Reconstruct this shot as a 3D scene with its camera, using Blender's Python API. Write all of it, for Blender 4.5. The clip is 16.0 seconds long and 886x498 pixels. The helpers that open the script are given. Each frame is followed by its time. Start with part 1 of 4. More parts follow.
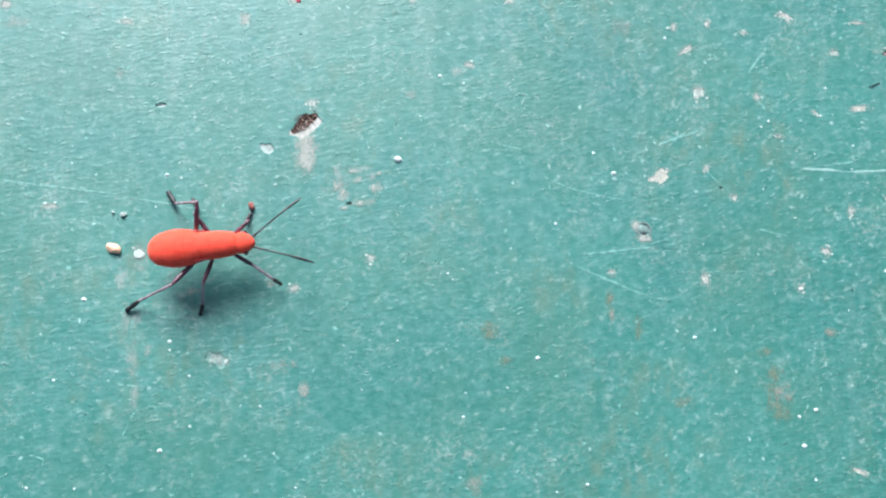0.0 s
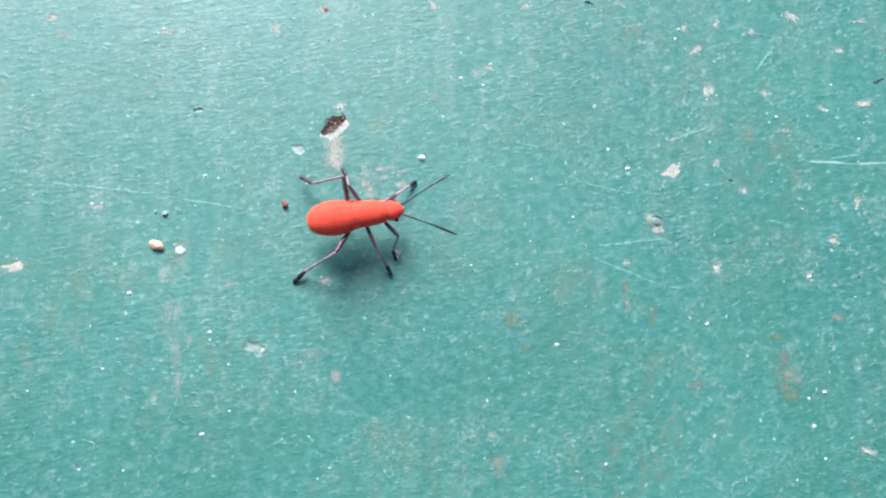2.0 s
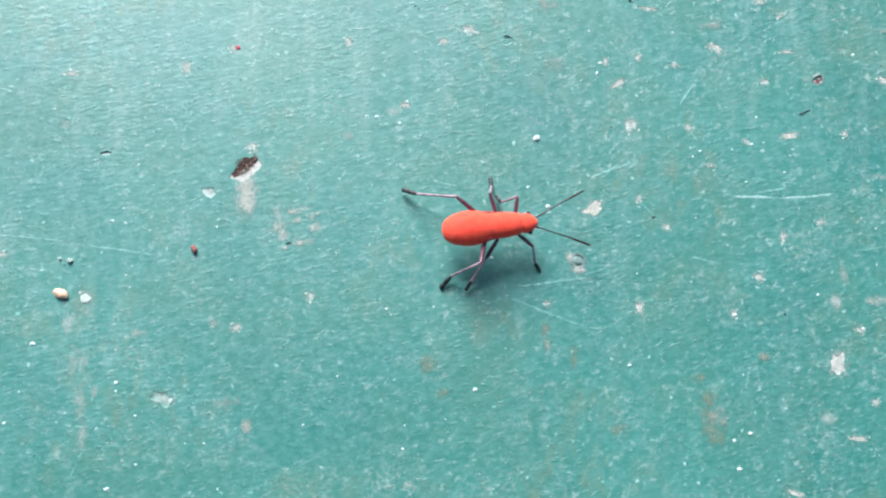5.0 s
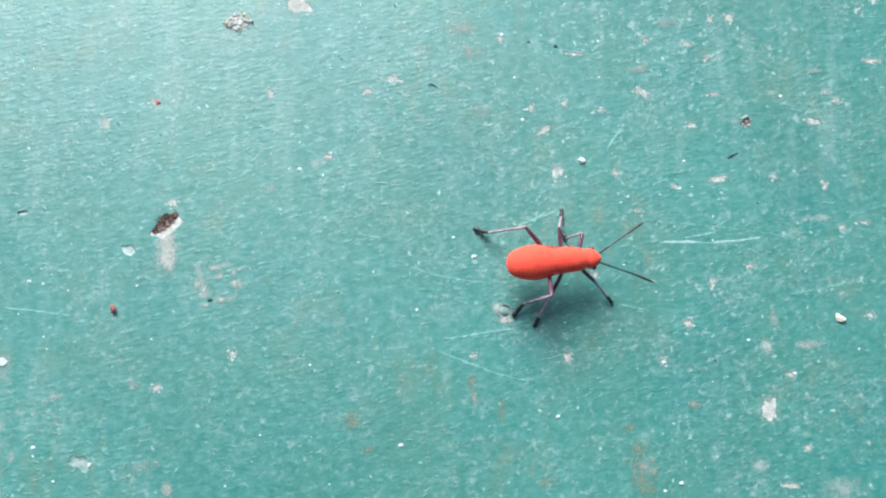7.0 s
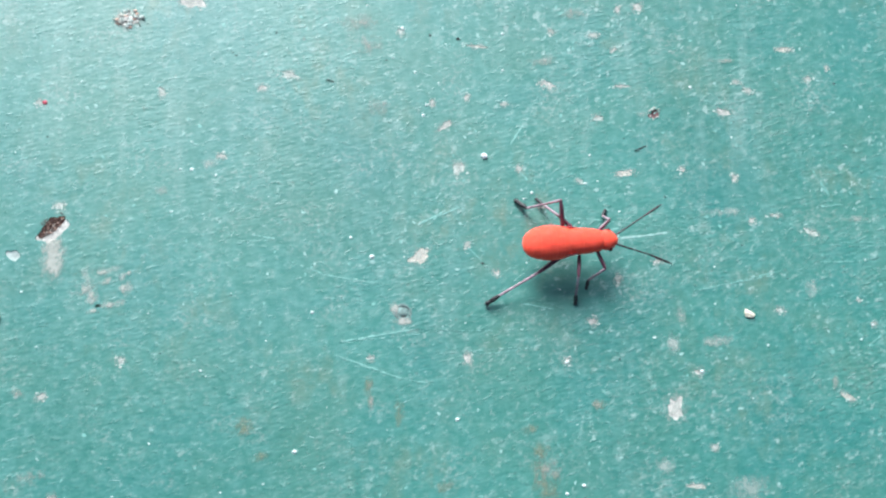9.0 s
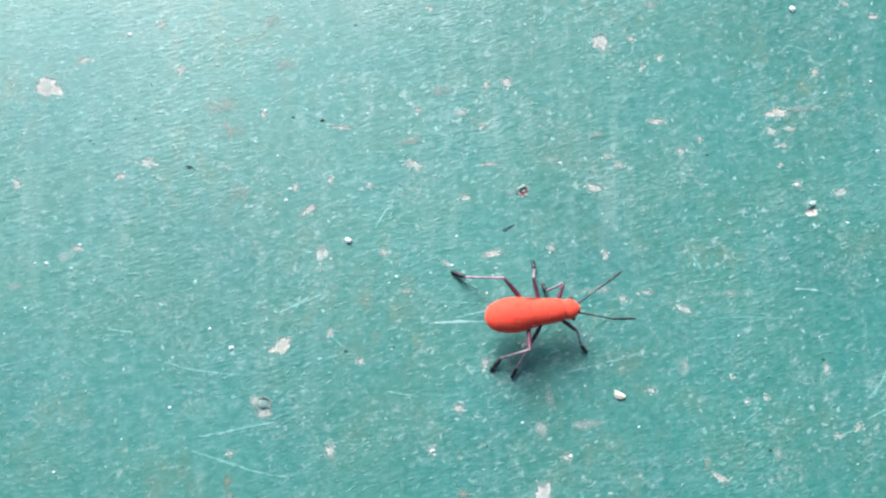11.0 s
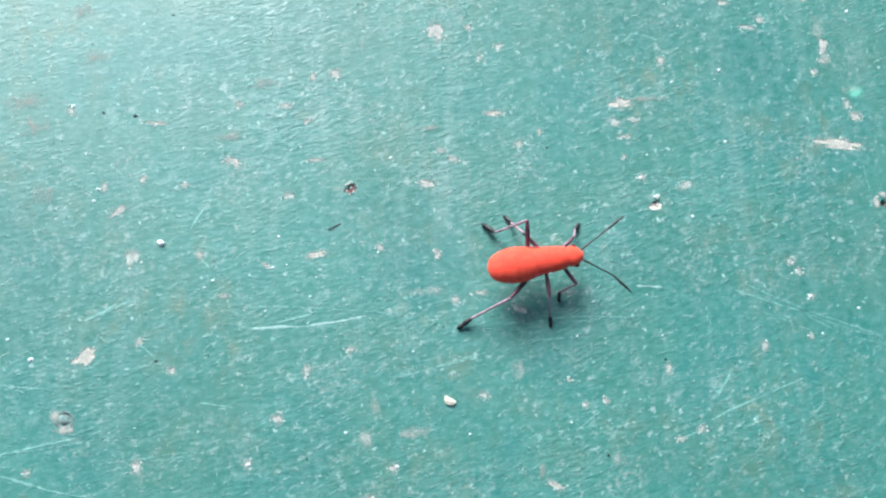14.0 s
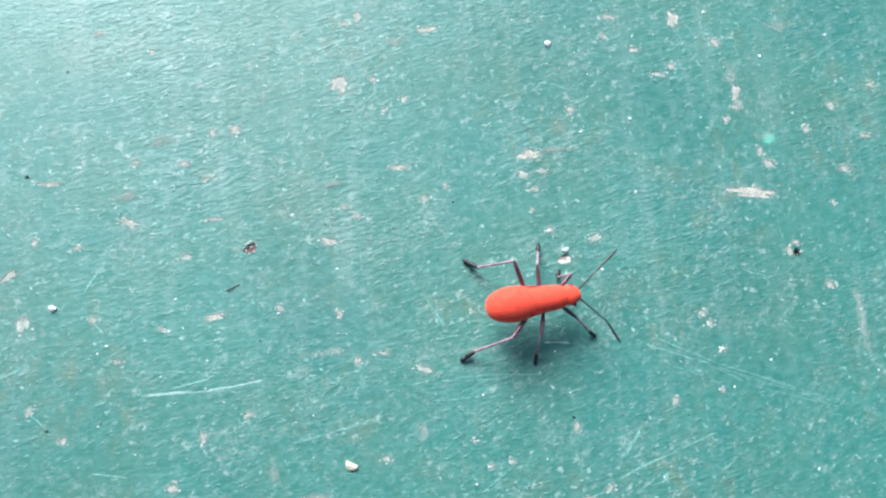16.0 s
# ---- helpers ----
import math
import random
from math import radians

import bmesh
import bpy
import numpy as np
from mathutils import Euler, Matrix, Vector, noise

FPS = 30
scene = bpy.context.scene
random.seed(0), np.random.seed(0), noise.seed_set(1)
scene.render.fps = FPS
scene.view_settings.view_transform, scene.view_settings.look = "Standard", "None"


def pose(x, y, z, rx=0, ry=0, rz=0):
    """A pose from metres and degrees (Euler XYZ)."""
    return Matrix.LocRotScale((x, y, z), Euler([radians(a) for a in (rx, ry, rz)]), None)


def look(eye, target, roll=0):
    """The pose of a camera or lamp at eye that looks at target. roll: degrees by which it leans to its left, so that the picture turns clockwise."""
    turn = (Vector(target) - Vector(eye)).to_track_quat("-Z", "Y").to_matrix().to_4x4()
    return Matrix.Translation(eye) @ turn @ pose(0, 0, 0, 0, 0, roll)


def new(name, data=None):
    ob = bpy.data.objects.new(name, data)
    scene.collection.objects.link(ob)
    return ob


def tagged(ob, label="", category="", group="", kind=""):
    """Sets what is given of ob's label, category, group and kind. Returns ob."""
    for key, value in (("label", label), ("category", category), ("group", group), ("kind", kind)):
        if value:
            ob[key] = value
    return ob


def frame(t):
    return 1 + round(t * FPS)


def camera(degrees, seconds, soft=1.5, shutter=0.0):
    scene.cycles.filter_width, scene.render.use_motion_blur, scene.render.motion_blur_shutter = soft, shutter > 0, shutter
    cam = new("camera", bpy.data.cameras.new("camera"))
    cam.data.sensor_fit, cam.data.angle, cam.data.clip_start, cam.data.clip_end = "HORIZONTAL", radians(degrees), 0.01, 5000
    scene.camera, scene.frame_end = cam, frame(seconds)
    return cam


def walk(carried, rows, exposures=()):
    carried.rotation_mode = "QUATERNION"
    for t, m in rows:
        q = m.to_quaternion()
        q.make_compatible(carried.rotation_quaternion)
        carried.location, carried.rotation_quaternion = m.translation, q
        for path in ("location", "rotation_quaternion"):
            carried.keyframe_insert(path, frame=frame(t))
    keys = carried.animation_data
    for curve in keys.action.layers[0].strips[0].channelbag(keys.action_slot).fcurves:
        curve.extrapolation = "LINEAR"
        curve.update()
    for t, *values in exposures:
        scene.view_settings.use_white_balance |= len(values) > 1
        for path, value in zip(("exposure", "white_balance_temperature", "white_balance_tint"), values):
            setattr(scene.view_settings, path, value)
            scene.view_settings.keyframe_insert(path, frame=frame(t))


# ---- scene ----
from mathutils.geometry import delaunay_2d_cdt

# ---- camera ----
MM = 0.001
cam = camera(50.0, 16.0, soft=2.4, shutter=0.4)
# seconds, eye in millimetres over the painted sheet, turn in degrees
PATH = [
    (0, 0.00, -0.00, 88.00, 10.91, -6.02, -0.00),
    (0.5, 1.55, -1.56, 89.74, 10.63, -5.76, -0.29),
    (1, 1.22, -2.38, 91.83, 10.75, -5.54, -0.45),
    (1.5, 0.33, -2.58, 93.23, 10.95, -4.81, -0.42),
    (2, -0.55, -1.89, 92.65, 11.14, -4.57, -0.42),
    (2.5, -0.52, -1.55, 92.38, 11.22, -4.27, -0.38),
    (3, 0.80, -1.22, 91.95, 11.30, -4.26, -0.48),
    (3.5, 1.97, -1.49, 91.47, 11.41, -4.54, -0.60),
    (4, 3.59, -1.00, 91.39, 11.40, -4.73, -0.74),
    (6.5, 12.28, 5.29, 92.43, 12.57, -5.01, -2.27),
    (7, 13.88, 5.39, 92.11, 12.69, -5.14, -2.52),
    (7.5, 16.00, 4.85, 91.73, 12.68, -5.19, -2.73),
    (8, 18.04, 4.02, 90.33, 12.47, -5.27, -2.93),
    (10.5, 33.78, 12.22, 92.20, 12.19, -5.20, -4.35),
    (11, 36.93, 13.23, 92.32, 12.73, -5.33, -4.75),
    (11.5, 40.19, 13.44, 91.77, 12.95, -5.50, -5.02),
    (12, 43.00, 13.05, 90.50, 12.99, -6.10, -5.19),
    (12.5, 45.17, 12.38, 89.73, 13.10, -6.60, -5.38),
    (13, 47.01, 12.14, 88.81, 13.00, -6.92, -5.59),
    (13.5, 49.44, 12.14, 88.44, 12.77, -6.92, -5.77),
    (14, 51.16, 12.87, 89.02, 12.94, -7.07, -6.10),
    (14.5, 52.96, 14.48, 89.18, 12.84, -7.30, -6.30),
    (15, 54.94, 15.83, 90.02, 12.84, -7.38, -6.52),
    (15.5, 57.63, 16.73, 89.79, 13.15, -7.40, -6.83),
    (16, 59.75, 17.51, 89.60, 13.22, -7.69, -7.05),
]
walk(cam, [(t, pose(x * MM, y * MM, z * MM, rx, ry, rz)) for t, x, y, z, rx, ry, rz in PATH])

# ---- light ----
SUN_AZIMUTH, SUN_HEIGHT = -15.0, 32.5  # degrees from +y towards +x, and over the horizon
world = bpy.data.worlds.new("sky")
scene.world = world
world.use_nodes = True
wn = world.node_tree
sky = wn.nodes.new("ShaderNodeTexSky")
sky.sky_type = "NISHITA"
sky.sun_disc = False
sky.sun_elevation = radians(SUN_HEIGHT)
sky.sun_rotation = radians(SUN_AZIMUTH)
sky.air_density, sky.dust_density, sky.ozone_density = 1.0, 1.0, 1.6
wn.links.new(sky.outputs["Color"], wn.nodes["Background"].inputs["Color"])
wn.nodes["Background"].inputs["Strength"].default_value = 0.07
sun_data = bpy.data.lights.new("sun", "SUN")
sun_data.energy, sun_data.angle, sun_data.color = 7.2, radians(34), (0.885, 0.95, 1.0)
sun = new("sun", sun_data)
toward = Vector((math.sin(radians(SUN_AZIMUTH)) * math.cos(radians(SUN_HEIGHT)), math.cos(radians(SUN_AZIMUTH)) * math.cos(radians(SUN_HEIGHT)), math.sin(radians(SUN_HEIGHT))))
sun.matrix_world = look(toward * 3.0, (0, 0, 0))
scene.view_settings.exposure = 0.42

# ---- materials ----
class Nodes:
    """A short hand for a node material."""

    def __init__(self, name):
        self.mat = bpy.data.materials.new(name)
        self.mat.use_nodes = True
        self.tree = self.mat.node_tree
        self.shader = self.tree.nodes["Principled BSDF"]

    def node(self, kind, **values):
        n = self.tree.nodes.new("ShaderNode" + kind)
        for key, value in values.items():
            if key in n.inputs.keys():
                n.inputs[key].default_value = value
        return n

    def link(self, a, b):
        self.tree.links.new(a, b)

    def place(self, scale=(1000.0, 1000.0, 1000.0), turn=0.0):
        """Object space in millimetres, stretched by scale / 1000."""
        co, spin, m = self.node("TexCoord"), self.node("Mapping"), self.node("Mapping")
        spin.inputs["Rotation"].default_value = (0, 0, radians(-turn))
        m.inputs["Scale"].default_value = scale
        self.link(co.outputs["Object"], spin.inputs["Vector"])
        self.link(spin.outputs["Vector"], m.inputs["Vector"])
        return m.outputs["Vector"]

    def noise(self, vec, scale, detail=3.0, rough=0.55, warp=0.0):
        n = self.node("TexNoise", Scale=scale, Detail=detail, Roughness=rough, Distortion=warp)
        self.link(vec, n.inputs["Vector"])
        return n.outputs["Fac"]

    def ramp(self, fac, stops):
        r = self.node("ValToRGB")
        while len(r.color_ramp.elements) < len(stops):
            r.color_ramp.elements.new(0.5)
        for e, (at, c) in zip(r.color_ramp.elements, stops):
            e.position, e.color = at, (*((c,) * 3 if isinstance(c, (int, float)) else c), 1)
        self.link(fac, r.inputs["Fac"])
        return r.outputs["Color"]

    def mix(self, fac, a, b, blend="MIX"):
        n = self.node("Mix")
        n.data_type, n.blend_type = "RGBA", blend
        for sock, v in ((n.inputs[0], fac), (n.inputs[6], a), (n.inputs[7], b)):
            if isinstance(v, (int, float)):
                sock.default_value = v
            elif isinstance(v, tuple):
                sock.default_value = (*v, 1)
            else:
                self.link(v, sock)
        return n.outputs[2]

    def math(self, op, a, b):
        n = self.node("Math")
        n.operation = op
        for sock, v in ((n.inputs[0], a), (n.inputs[1], b)):
            if isinstance(v, (int, float)):
                sock.default_value = v
            else:
                self.link(v, sock)
        return n.outputs[0]

    def bump(self, height, distance, strength=1.0, after=None):
        b = self.node("Bump", Strength=strength, Distance=distance)
        self.link(height, b.inputs["Height"])
        if after:
            self.link(after, b.inputs["Normal"])
        return b.outputs["Normal"]

    def done(self, colour, rough=0.5, normal=None, **more):
        for key, v in (("Base Color", colour), ("Roughness", rough), *more.items()):
            sock = self.shader.inputs[key]
            if isinstance(v, (int, float)):
                sock.default_value = v
            elif isinstance(v, tuple):
                sock.default_value = v if key == "Subsurface Radius" else (*v, 1)
            else:
                self.link(v, sock)
        if normal:
            self.link(normal, self.shader.inputs["Normal"])
        return self.mat


def painted_sheet():
    n = Nodes("weathered_green_paint")
    v = n.place()
    broad = n.noise(v, 0.045, 4.0)
    mottle = n.noise(n.place((1000.0, 1150.0, 1000.0)), 0.9, 7.0, 0.72)
    tone = n.ramp(broad, [(0.3, (0.017, 0.160, 0.128)), (0.7, (0.034, 0.206, 0.167))])
    colour = n.mix(n.ramp(mottle, [(0.42, 0.0), (0.75, 0.45)]), tone, (0.153, 0.374, 0.340))
    drift = n.noise(n.place((70.0, 90.0, 80.0), 30.0), 1.0, 4.0, 0.6)
    colour = n.mix(n.ramp(drift, [(0.46, 0.0), (0.66, 0.55)]), colour, (0.045, 0.185, 0.138))
    colour = n.mix(n.ramp(drift, [(0.30, 0.5), (0.48, 0.0)]), colour, (0.014, 0.178, 0.160))
    # chalky runs down the sheet
    runs = n.noise(n.place((380.0, 40.0, 260.0), -3.0), 1.0, 5.0, 0.65)
    where = n.noise(v, 0.035, 3.0)
    ends = n.node("SeparateXYZ")
    n.link(v, ends.inputs[0])
    upper = n.ramp(n.math("MULTIPLY", ends.outputs[1], 0.01), [(0.05, 0.35), (0.40, 1.0)])
    chalk = n.math("MULTIPLY", n.math("MULTIPLY", n.ramp(runs, [(0.48, 0.0), (0.75, 1.0)]), n.ramp(where, [(0.40, 0.08), (0.64, 0.38)])), upper)
    colour = n.mix(chalk, colour, (0.300, 0.410, 0.375))
    # greyish dust worn into patches
    dust = n.math("MULTIPLY", n.ramp(n.noise(v, 0.16, 5.0, 0.7), [(0.50, 0.0), (0.72, 1.0)]), n.ramp(n.noise(v, 2.2, 6.0, 0.7), [(0.48, 0.0), (0.62, 0.7)]))
    colour = n.mix(dust, colour, (0.323, 0.365, 0.332))
    # soft olive grime
    olive = n.math("MULTIPLY", n.ramp(n.noise(v, 0.055, 3.0), [(0.45, 0.0), (0.65, 0.6)]), n.ramp(n.noise(n.place((1000.0, 600.0, 1000.0)), 0.45, 5.0, 0.65), [(0.48, 0.0), (0.66, 0.8)]))
    colour = n.mix(olive, colour, (0.150, 0.190, 0.115))
    # pale ragged flecks of three sizes
    share = n.math("MULTIPLY", n.ramp(n.noise(v, 0.11, 4.0, 0.6), [(0.34, 0.15), (0.62, 1.0)]), n.ramp(n.math("MULTIPLY", ends.outputs[0], 0.01), [(0.10, 0.6), (0.60, 1.0)]))
    for scale, lo, hi, much, pale in (((480.0, 640.0, 600.0), 0.57, 0.67, 0.44, (0.33, 0.46, 0.425)), ((820.0, 1000.0, 900.0), 0.59, 0.65, 0.52, (0.46, 0.56, 0.52)), ((1300.0, 1600.0, 1400.0), 0.615, 0.67, 0.45, (0.46, 0.646, 0.612)), ((2600.0, 3000.0, 2600.0), 0.67, 0.72, 0.42, (0.50, 0.60, 0.57))):
        fleck = n.ramp(n.noise(n.place(scale, 25.0), 1.0, 5.0, 0.68), [(lo, 0.0), (hi, much)])
        colour = n.mix(n.math("MULTIPLY", fleck, share), colour, pale)
    # brownish specks that also carry the shade of pin-hole dents in their colour
    dent_shade_specks = n.ramp(n.noise(n.place((1300.0, 1400.0, 1300.0)), 1.5, 5.0, 0.65), [(0.62, 0.0), (0.68, 0.75)])
    colour = n.mix(n.math("MULTIPLY", dent_shade_specks, n.ramp(n.noise(v, 0.07, 2.0), [(0.42, 0.0), (0.58, 1.0)])), colour, (0.060, 0.102, 0.076))
    # the skin of the paint: low ripples, stronger in patches
    peel = n.noise(n.place((440.0, 1020.0, 1050.0), 12.0), 1.0, 3.0, 0.55, 1.0)
    fine = n.noise(n.place((1150.0, 3100.0, 2600.0), 12.0), 1.0, 3.0, 0.55, 0.5)
    nib = n.noise(n.place((1250.0, 1900.0, 1500.0), 14.0), 1.0, 4.0, 0.62, 0.4)
    nibs = n.ramp(nib, [(0.58, 0.0), (0.65, 1.0)])
    colour = n.mix(n.math("MULTIPLY", n.ramp(nib, [(0.63, 0.0), (0.70, 0.42)]), share), colour, (0.340, 0.527, 0.493))
    along_sheet = n.ramp(n.math("MULTIPLY", ends.outputs[0], 0.01), [(0.25, 0.45), (0.85, 1.0)])
    patchy = n.math("MULTIPLY", n.ramp(n.noise(v, 0.07, 4.0), [(0.36, 0.12), (0.62, 1.0)]), along_sheet)
    normal = n.bump(n.math("MULTIPLY", nibs, n.ramp(patchy, [(0.0, 0.25), (1.0, 1.0)])), 0.00004, 0.9, n.bump(n.math("MULTIPLY", fine, n.ramp(patchy, [(0.0, 0.15), (1.0, 1.0)])), 0.00007, 0.9, n.bump(n.math("MULTIPLY", peel, patchy), 0.00010, 0.8)))
    rough = n.ramp(mottle, [(0.3, 0.42), (0.8, 0.56)])
    return n.done(colour, rough, normal, **{"Specular IOR Level": 0.84, "IOR": 1.56})


def dust_film(name, colour, much, bare=0.66):
    """A thin ragged film that leaves the paint open between its grains."""
    n = Nodes(name)
    co = n.node("TexCoord")
    d = n.node("VectorMath")
    d.operation = "LENGTH"
    n.link(co.outputs["Object"], d.inputs[0])
    geo, m = n.node("NewGeometry"), n.node("Mapping")
    m.inputs["Scale"].default_value = (1000.0, 750.0, 1000.0)
    n.link(geo.outputs["Position"], m.inputs["Vector"])
    rag = n.noise(m.outputs["Vector"], 1.3, 7.0, 0.75)
    edge = n.ramp(d.outputs["Value"], [(0.0, 1.0), (1.0, 0.0)])
    mass = n.math("ADD", n.math("MULTIPLY", edge, 0.32), n.math("MULTIPLY", rag, 1.1))
    fac = n.math("MULTIPLY", n.ramp(mass, [(bare, 0.0), (bare + 0.24, 1.0)]), n.math("MULTIPLY", n.ramp(d.outputs["Value"], [(0.5, 1.0), (1.0, 0.0)]), much))
    n.done(colour, 0.85)
    clear, mixer = n.node("BsdfTransparent"), n.node("MixShader")
    out = n.tree.nodes["Material Output"]
    n.link(fac, mixer.inputs[0])
    n.link(clear.outputs[0], mixer.inputs[1])
    n.link(n.shader.outputs[0], mixer.inputs[2])
    n.link(mixer.outputs[0], out.inputs["Surface"])
    return n.mat


def plain(name, colour, rough=0.5, vary=0.25, grain=2.0, relief=0.00003, **more):
    n = Nodes(name)
    v = n.place()
    f = n.noise(v, grain, 4.0, 0.6)
    dark = tuple(c * (1 - vary) for c in colour)
    light = tuple(min(1.0, c * (1 + vary)) for c in colour)
    return n.done(n.ramp(f, [(0.3, dark), (0.7, light)]), rough, n.bump(f, relief, 0.6), **more)


PAINT = painted_sheet()
SKIN = plain("red_cuticle", (1.0, 0.092, 0.055), 0.7, 0.09, 1.1, 0.00016, **{"Specular IOR Level": 0.10, "Subsurface Weight": 0.3, "Subsurface Radius": (0.0009, 0.00022, 0.0001), "Subsurface Scale": 1.0, "Sheen Weight": 0.4, "Sheen Roughness": 0.5, "Sheen Tint": (1.0, 0.35, 0.25)})
PAD = plain("dull_red_pad", (0.42, 0.045, 0.045), 0.6, 0.3, 2.0)
EYE = plain("dark_eye", (0.05, 0.006, 0.008), 0.25)
FEMUR = plain("dark_purple_leg", (0.11, 0.034, 0.055), 0.3, 0.4, 3.0)
SHIN = plain("mauve_grey_leg", (0.36, 0.24, 0.275), 0.25, 0.45, 3.0)
BLACK = plain("black_foot", (0.012, 0.009, 0.011), 0.5, 0.4, 4.0)
FEELER = plain("dark_feeler", (0.030, 0.012, 0.016), 0.45, 0.4, 4.0)
PRIMER = [plain("cream_primer", (0.62, 0.56, 0.48), 0.8, 0.3, 2.5), plain("pale_primer", (0.48, 0.53, 0.48), 0.8, 0.25, 2.0), plain("pink_primer", (0.54, 0.51, 0.465), 0.8, 0.3, 2.5)]
PALE = plain("pale_undercoat", (0.50, 0.56, 0.51), 0.7, 0.25, 2.5)
GREYISH = plain("grey_mortar", (0.40, 0.40, 0.35), 0.85, 0.4, 3.0)
RUST = plain("rust", (0.060, 0.026, 0.018), 0.9, 0.6, 4.0, 0.00008)
CRUMB = plain("rusty_crumb", (0.58, 0.36, 0.28), 0.9, 0.5, 4.0)
ORANGE = plain("orange_grain", (0.82, 0.46, 0.30), 0.6, 0.3, 2.0)
SCAB = plain("rusty_scab", (0.14, 0.065, 0.065), 0.8, 0.5, 4.0)
REDDISH = plain("red_grain", (0.40, 0.12, 0.10), 0.6, 0.4, 2.5)
CRIMSON = plain("crimson_fleck", (0.50, 0.04, 0.08), 0.6, 0.3, 2.5)
CREAM = plain("cream_stone", (0.84, 0.74, 0.57), 0.6, 0.2, 2.0)
WHITE = plain("white_grit", (0.86, 0.88, 0.86), 0.45, 0.15, 2.5)
GRIT = plain("pale_grit", (0.62, 0.69, 0.66), 0.5, 0.25, 2.5)
FAINT = plain("scuffed_paint", (0.165, 0.365, 0.32), 0.5, 0.3, 2.0)
SCRAPE = plain("scraped_paint", (0.29, 0.46, 0.42), 0.5, 0.25, 2.0)
BLISTER = plain("blistered_paint", (0.165, 0.245, 0.225), 0.9, 0.5, 1.6, 0.00008)
DUSTY = dust_film("pale_dust", (0.47, 0.54, 0.49), 0.5, 0.64)
MARGIN = dust_film("chip_margin", (0.46, 0.49, 0.44), 0.6)
GREYFILM = dust_film("greyish_dust", (0.40, 0.47, 0.42), 0.5, 0.64)
WORN = plain("worn_paint", (0.37, 0.43, 0.40), 0.7, 0.35, 1.5, 0.00004)
FADED = plain("faded_paint", (0.20, 0.34, 0.30), 0.6, 0.4, 1.8, 0.00005)
WASH = dust_film("rain_washed_dust", (0.56, 0.54, 0.48), 0.65, 0.56)
FRESH = dust_film("fresh_green_paint", (0.15, 0.50, 0.385), 0.9, 0.48)
OLIVE = dust_film("olive_grime", (0.25, 0.27, 0.18), 0.45, 0.66)
PINKISH = dust_film("pinkish_bloom", (0.40, 0.40, 0.35), 0.5, 0.68)
# rust stain with the shade of the pit's upper-left side mixed into its colour
RUST_SHADE = dust_film("rust_and_pit_shade", (0.07, 0.05, 0.04), 0.75, 0.68)
CRUST = dust_film("cream_crust", (0.50, 0.51, 0.45), 0.8, 0.68)


# ---- meshes ----
def mesh_of(name, bm, material, smooth=True):
    me = bpy.data.meshes.new(name)
    bmesh.ops.recalc_face_normals(bm, faces=bm.faces)
    bm.to_mesh(me)
    bm.free()
    me.materials.append(material)
    for p in me.polygons:
        p.use_smooth = smooth
    return me


def part(name, bm, material, parent=None, label="", smooth=True):
    ob = new(name, mesh_of(name, bm, material, smooth))
    ob.parent = parent
    return tagged(ob, label)


def lathe(bm, rings, sides=20, squash=1.0):
    """A closed skin along x: rings of (x, half width, half height, middle height), all in millimetres."""
    loops = []
    for x, w, h, z in rings:
        loop = []
        for k in range(sides):
            a = 2 * math.pi * k / sides
            up = math.sin(a)
            loop.append(bm.verts.new((x * MM, math.cos(a) * w * MM, (z + up * h * (1.0 if up > 0 else squash)) * MM)))
        loops.append(loop)
    for a, b in zip(loops, loops[1:]):
        for k in range(sides):
            bm.faces.new((a[k], a[(k + 1) % sides], b[(k + 1) % sides], b[k]))
    bm.faces.new(loops[0])
    bm.faces.new(loops[-1])
    return bm


def rounded(rings, steps=5):
    """Fills in a smooth run of rings between the given ones."""
    out = []
    for i in range(len(rings) - 1):
        p = [np.array(rings[max(0, min(len(rings) - 1, i + d))]) for d in (-1, 0, 1, 2)]
        for s in range(steps):
            t = s / steps
            q = 0.5 * (2 * p[1] + (p[2] - p[0]) * t + (2 * p[0] - 5 * p[1] + 4 * p[2] - p[3]) * t * t + (3 * p[1] - p[0] - 3 * p[2] + p[3]) * t**3)
            q[1:3] = np.maximum(q[1:3], 0.02)
            out.append(tuple(q))
    return out + [tuple(rings[-1])]


# ---- the painted sheet ----
# All in millimetres on the sheet.
# bare chips in the paint: middle, width, height, turn
CHIPS_A = [
    (-9.99, 39.43, 0.76, 1.35, -0.00), (30.83, 24.82, 2.07, 1.20, 38.00), (35.22, 33.61, 1.30, 1.35, -0.00), (34.21, 38.23, 1.55, 0.56, 30.00),
    (-26.83, 20.33, 1.10, 0.47, -0.00), (38.36, 22.83, 0.70, 0.55, -0.00), (50.41, 21.69, 0.66, 0.93, -0.00), (34.90, 14.61, 0.68, 1.18, -0.00),
    (25.58, 15.11, 0.89, 0.41, -0.00), (47.47, 17.60, 0.88, 0.80, -0.00), (49.31, -3.69, 1.70, 0.47, -20.00), (-18.78, 16.17, 1.01, 0.73, -0.00),
    (-21.21, 38.67, 0.95, 0.49, -0.00), (-4.60, 13.10, 0.72, 0.65, -0.00), (-3.41, 31.09, 0.81, 0.79, -0.00), (45.01, 42.32, 1.48, 0.77, -30.00),
    (52.20, 32.62, 1.96, 0.57, -0.00), (11.87, 35.65, 0.90, 0.53, -0.00), (2.51, 16.00, 0.74, 0.77, -0.00), (44.61, 13.87, 0.70, 0.66, -0.00),
]
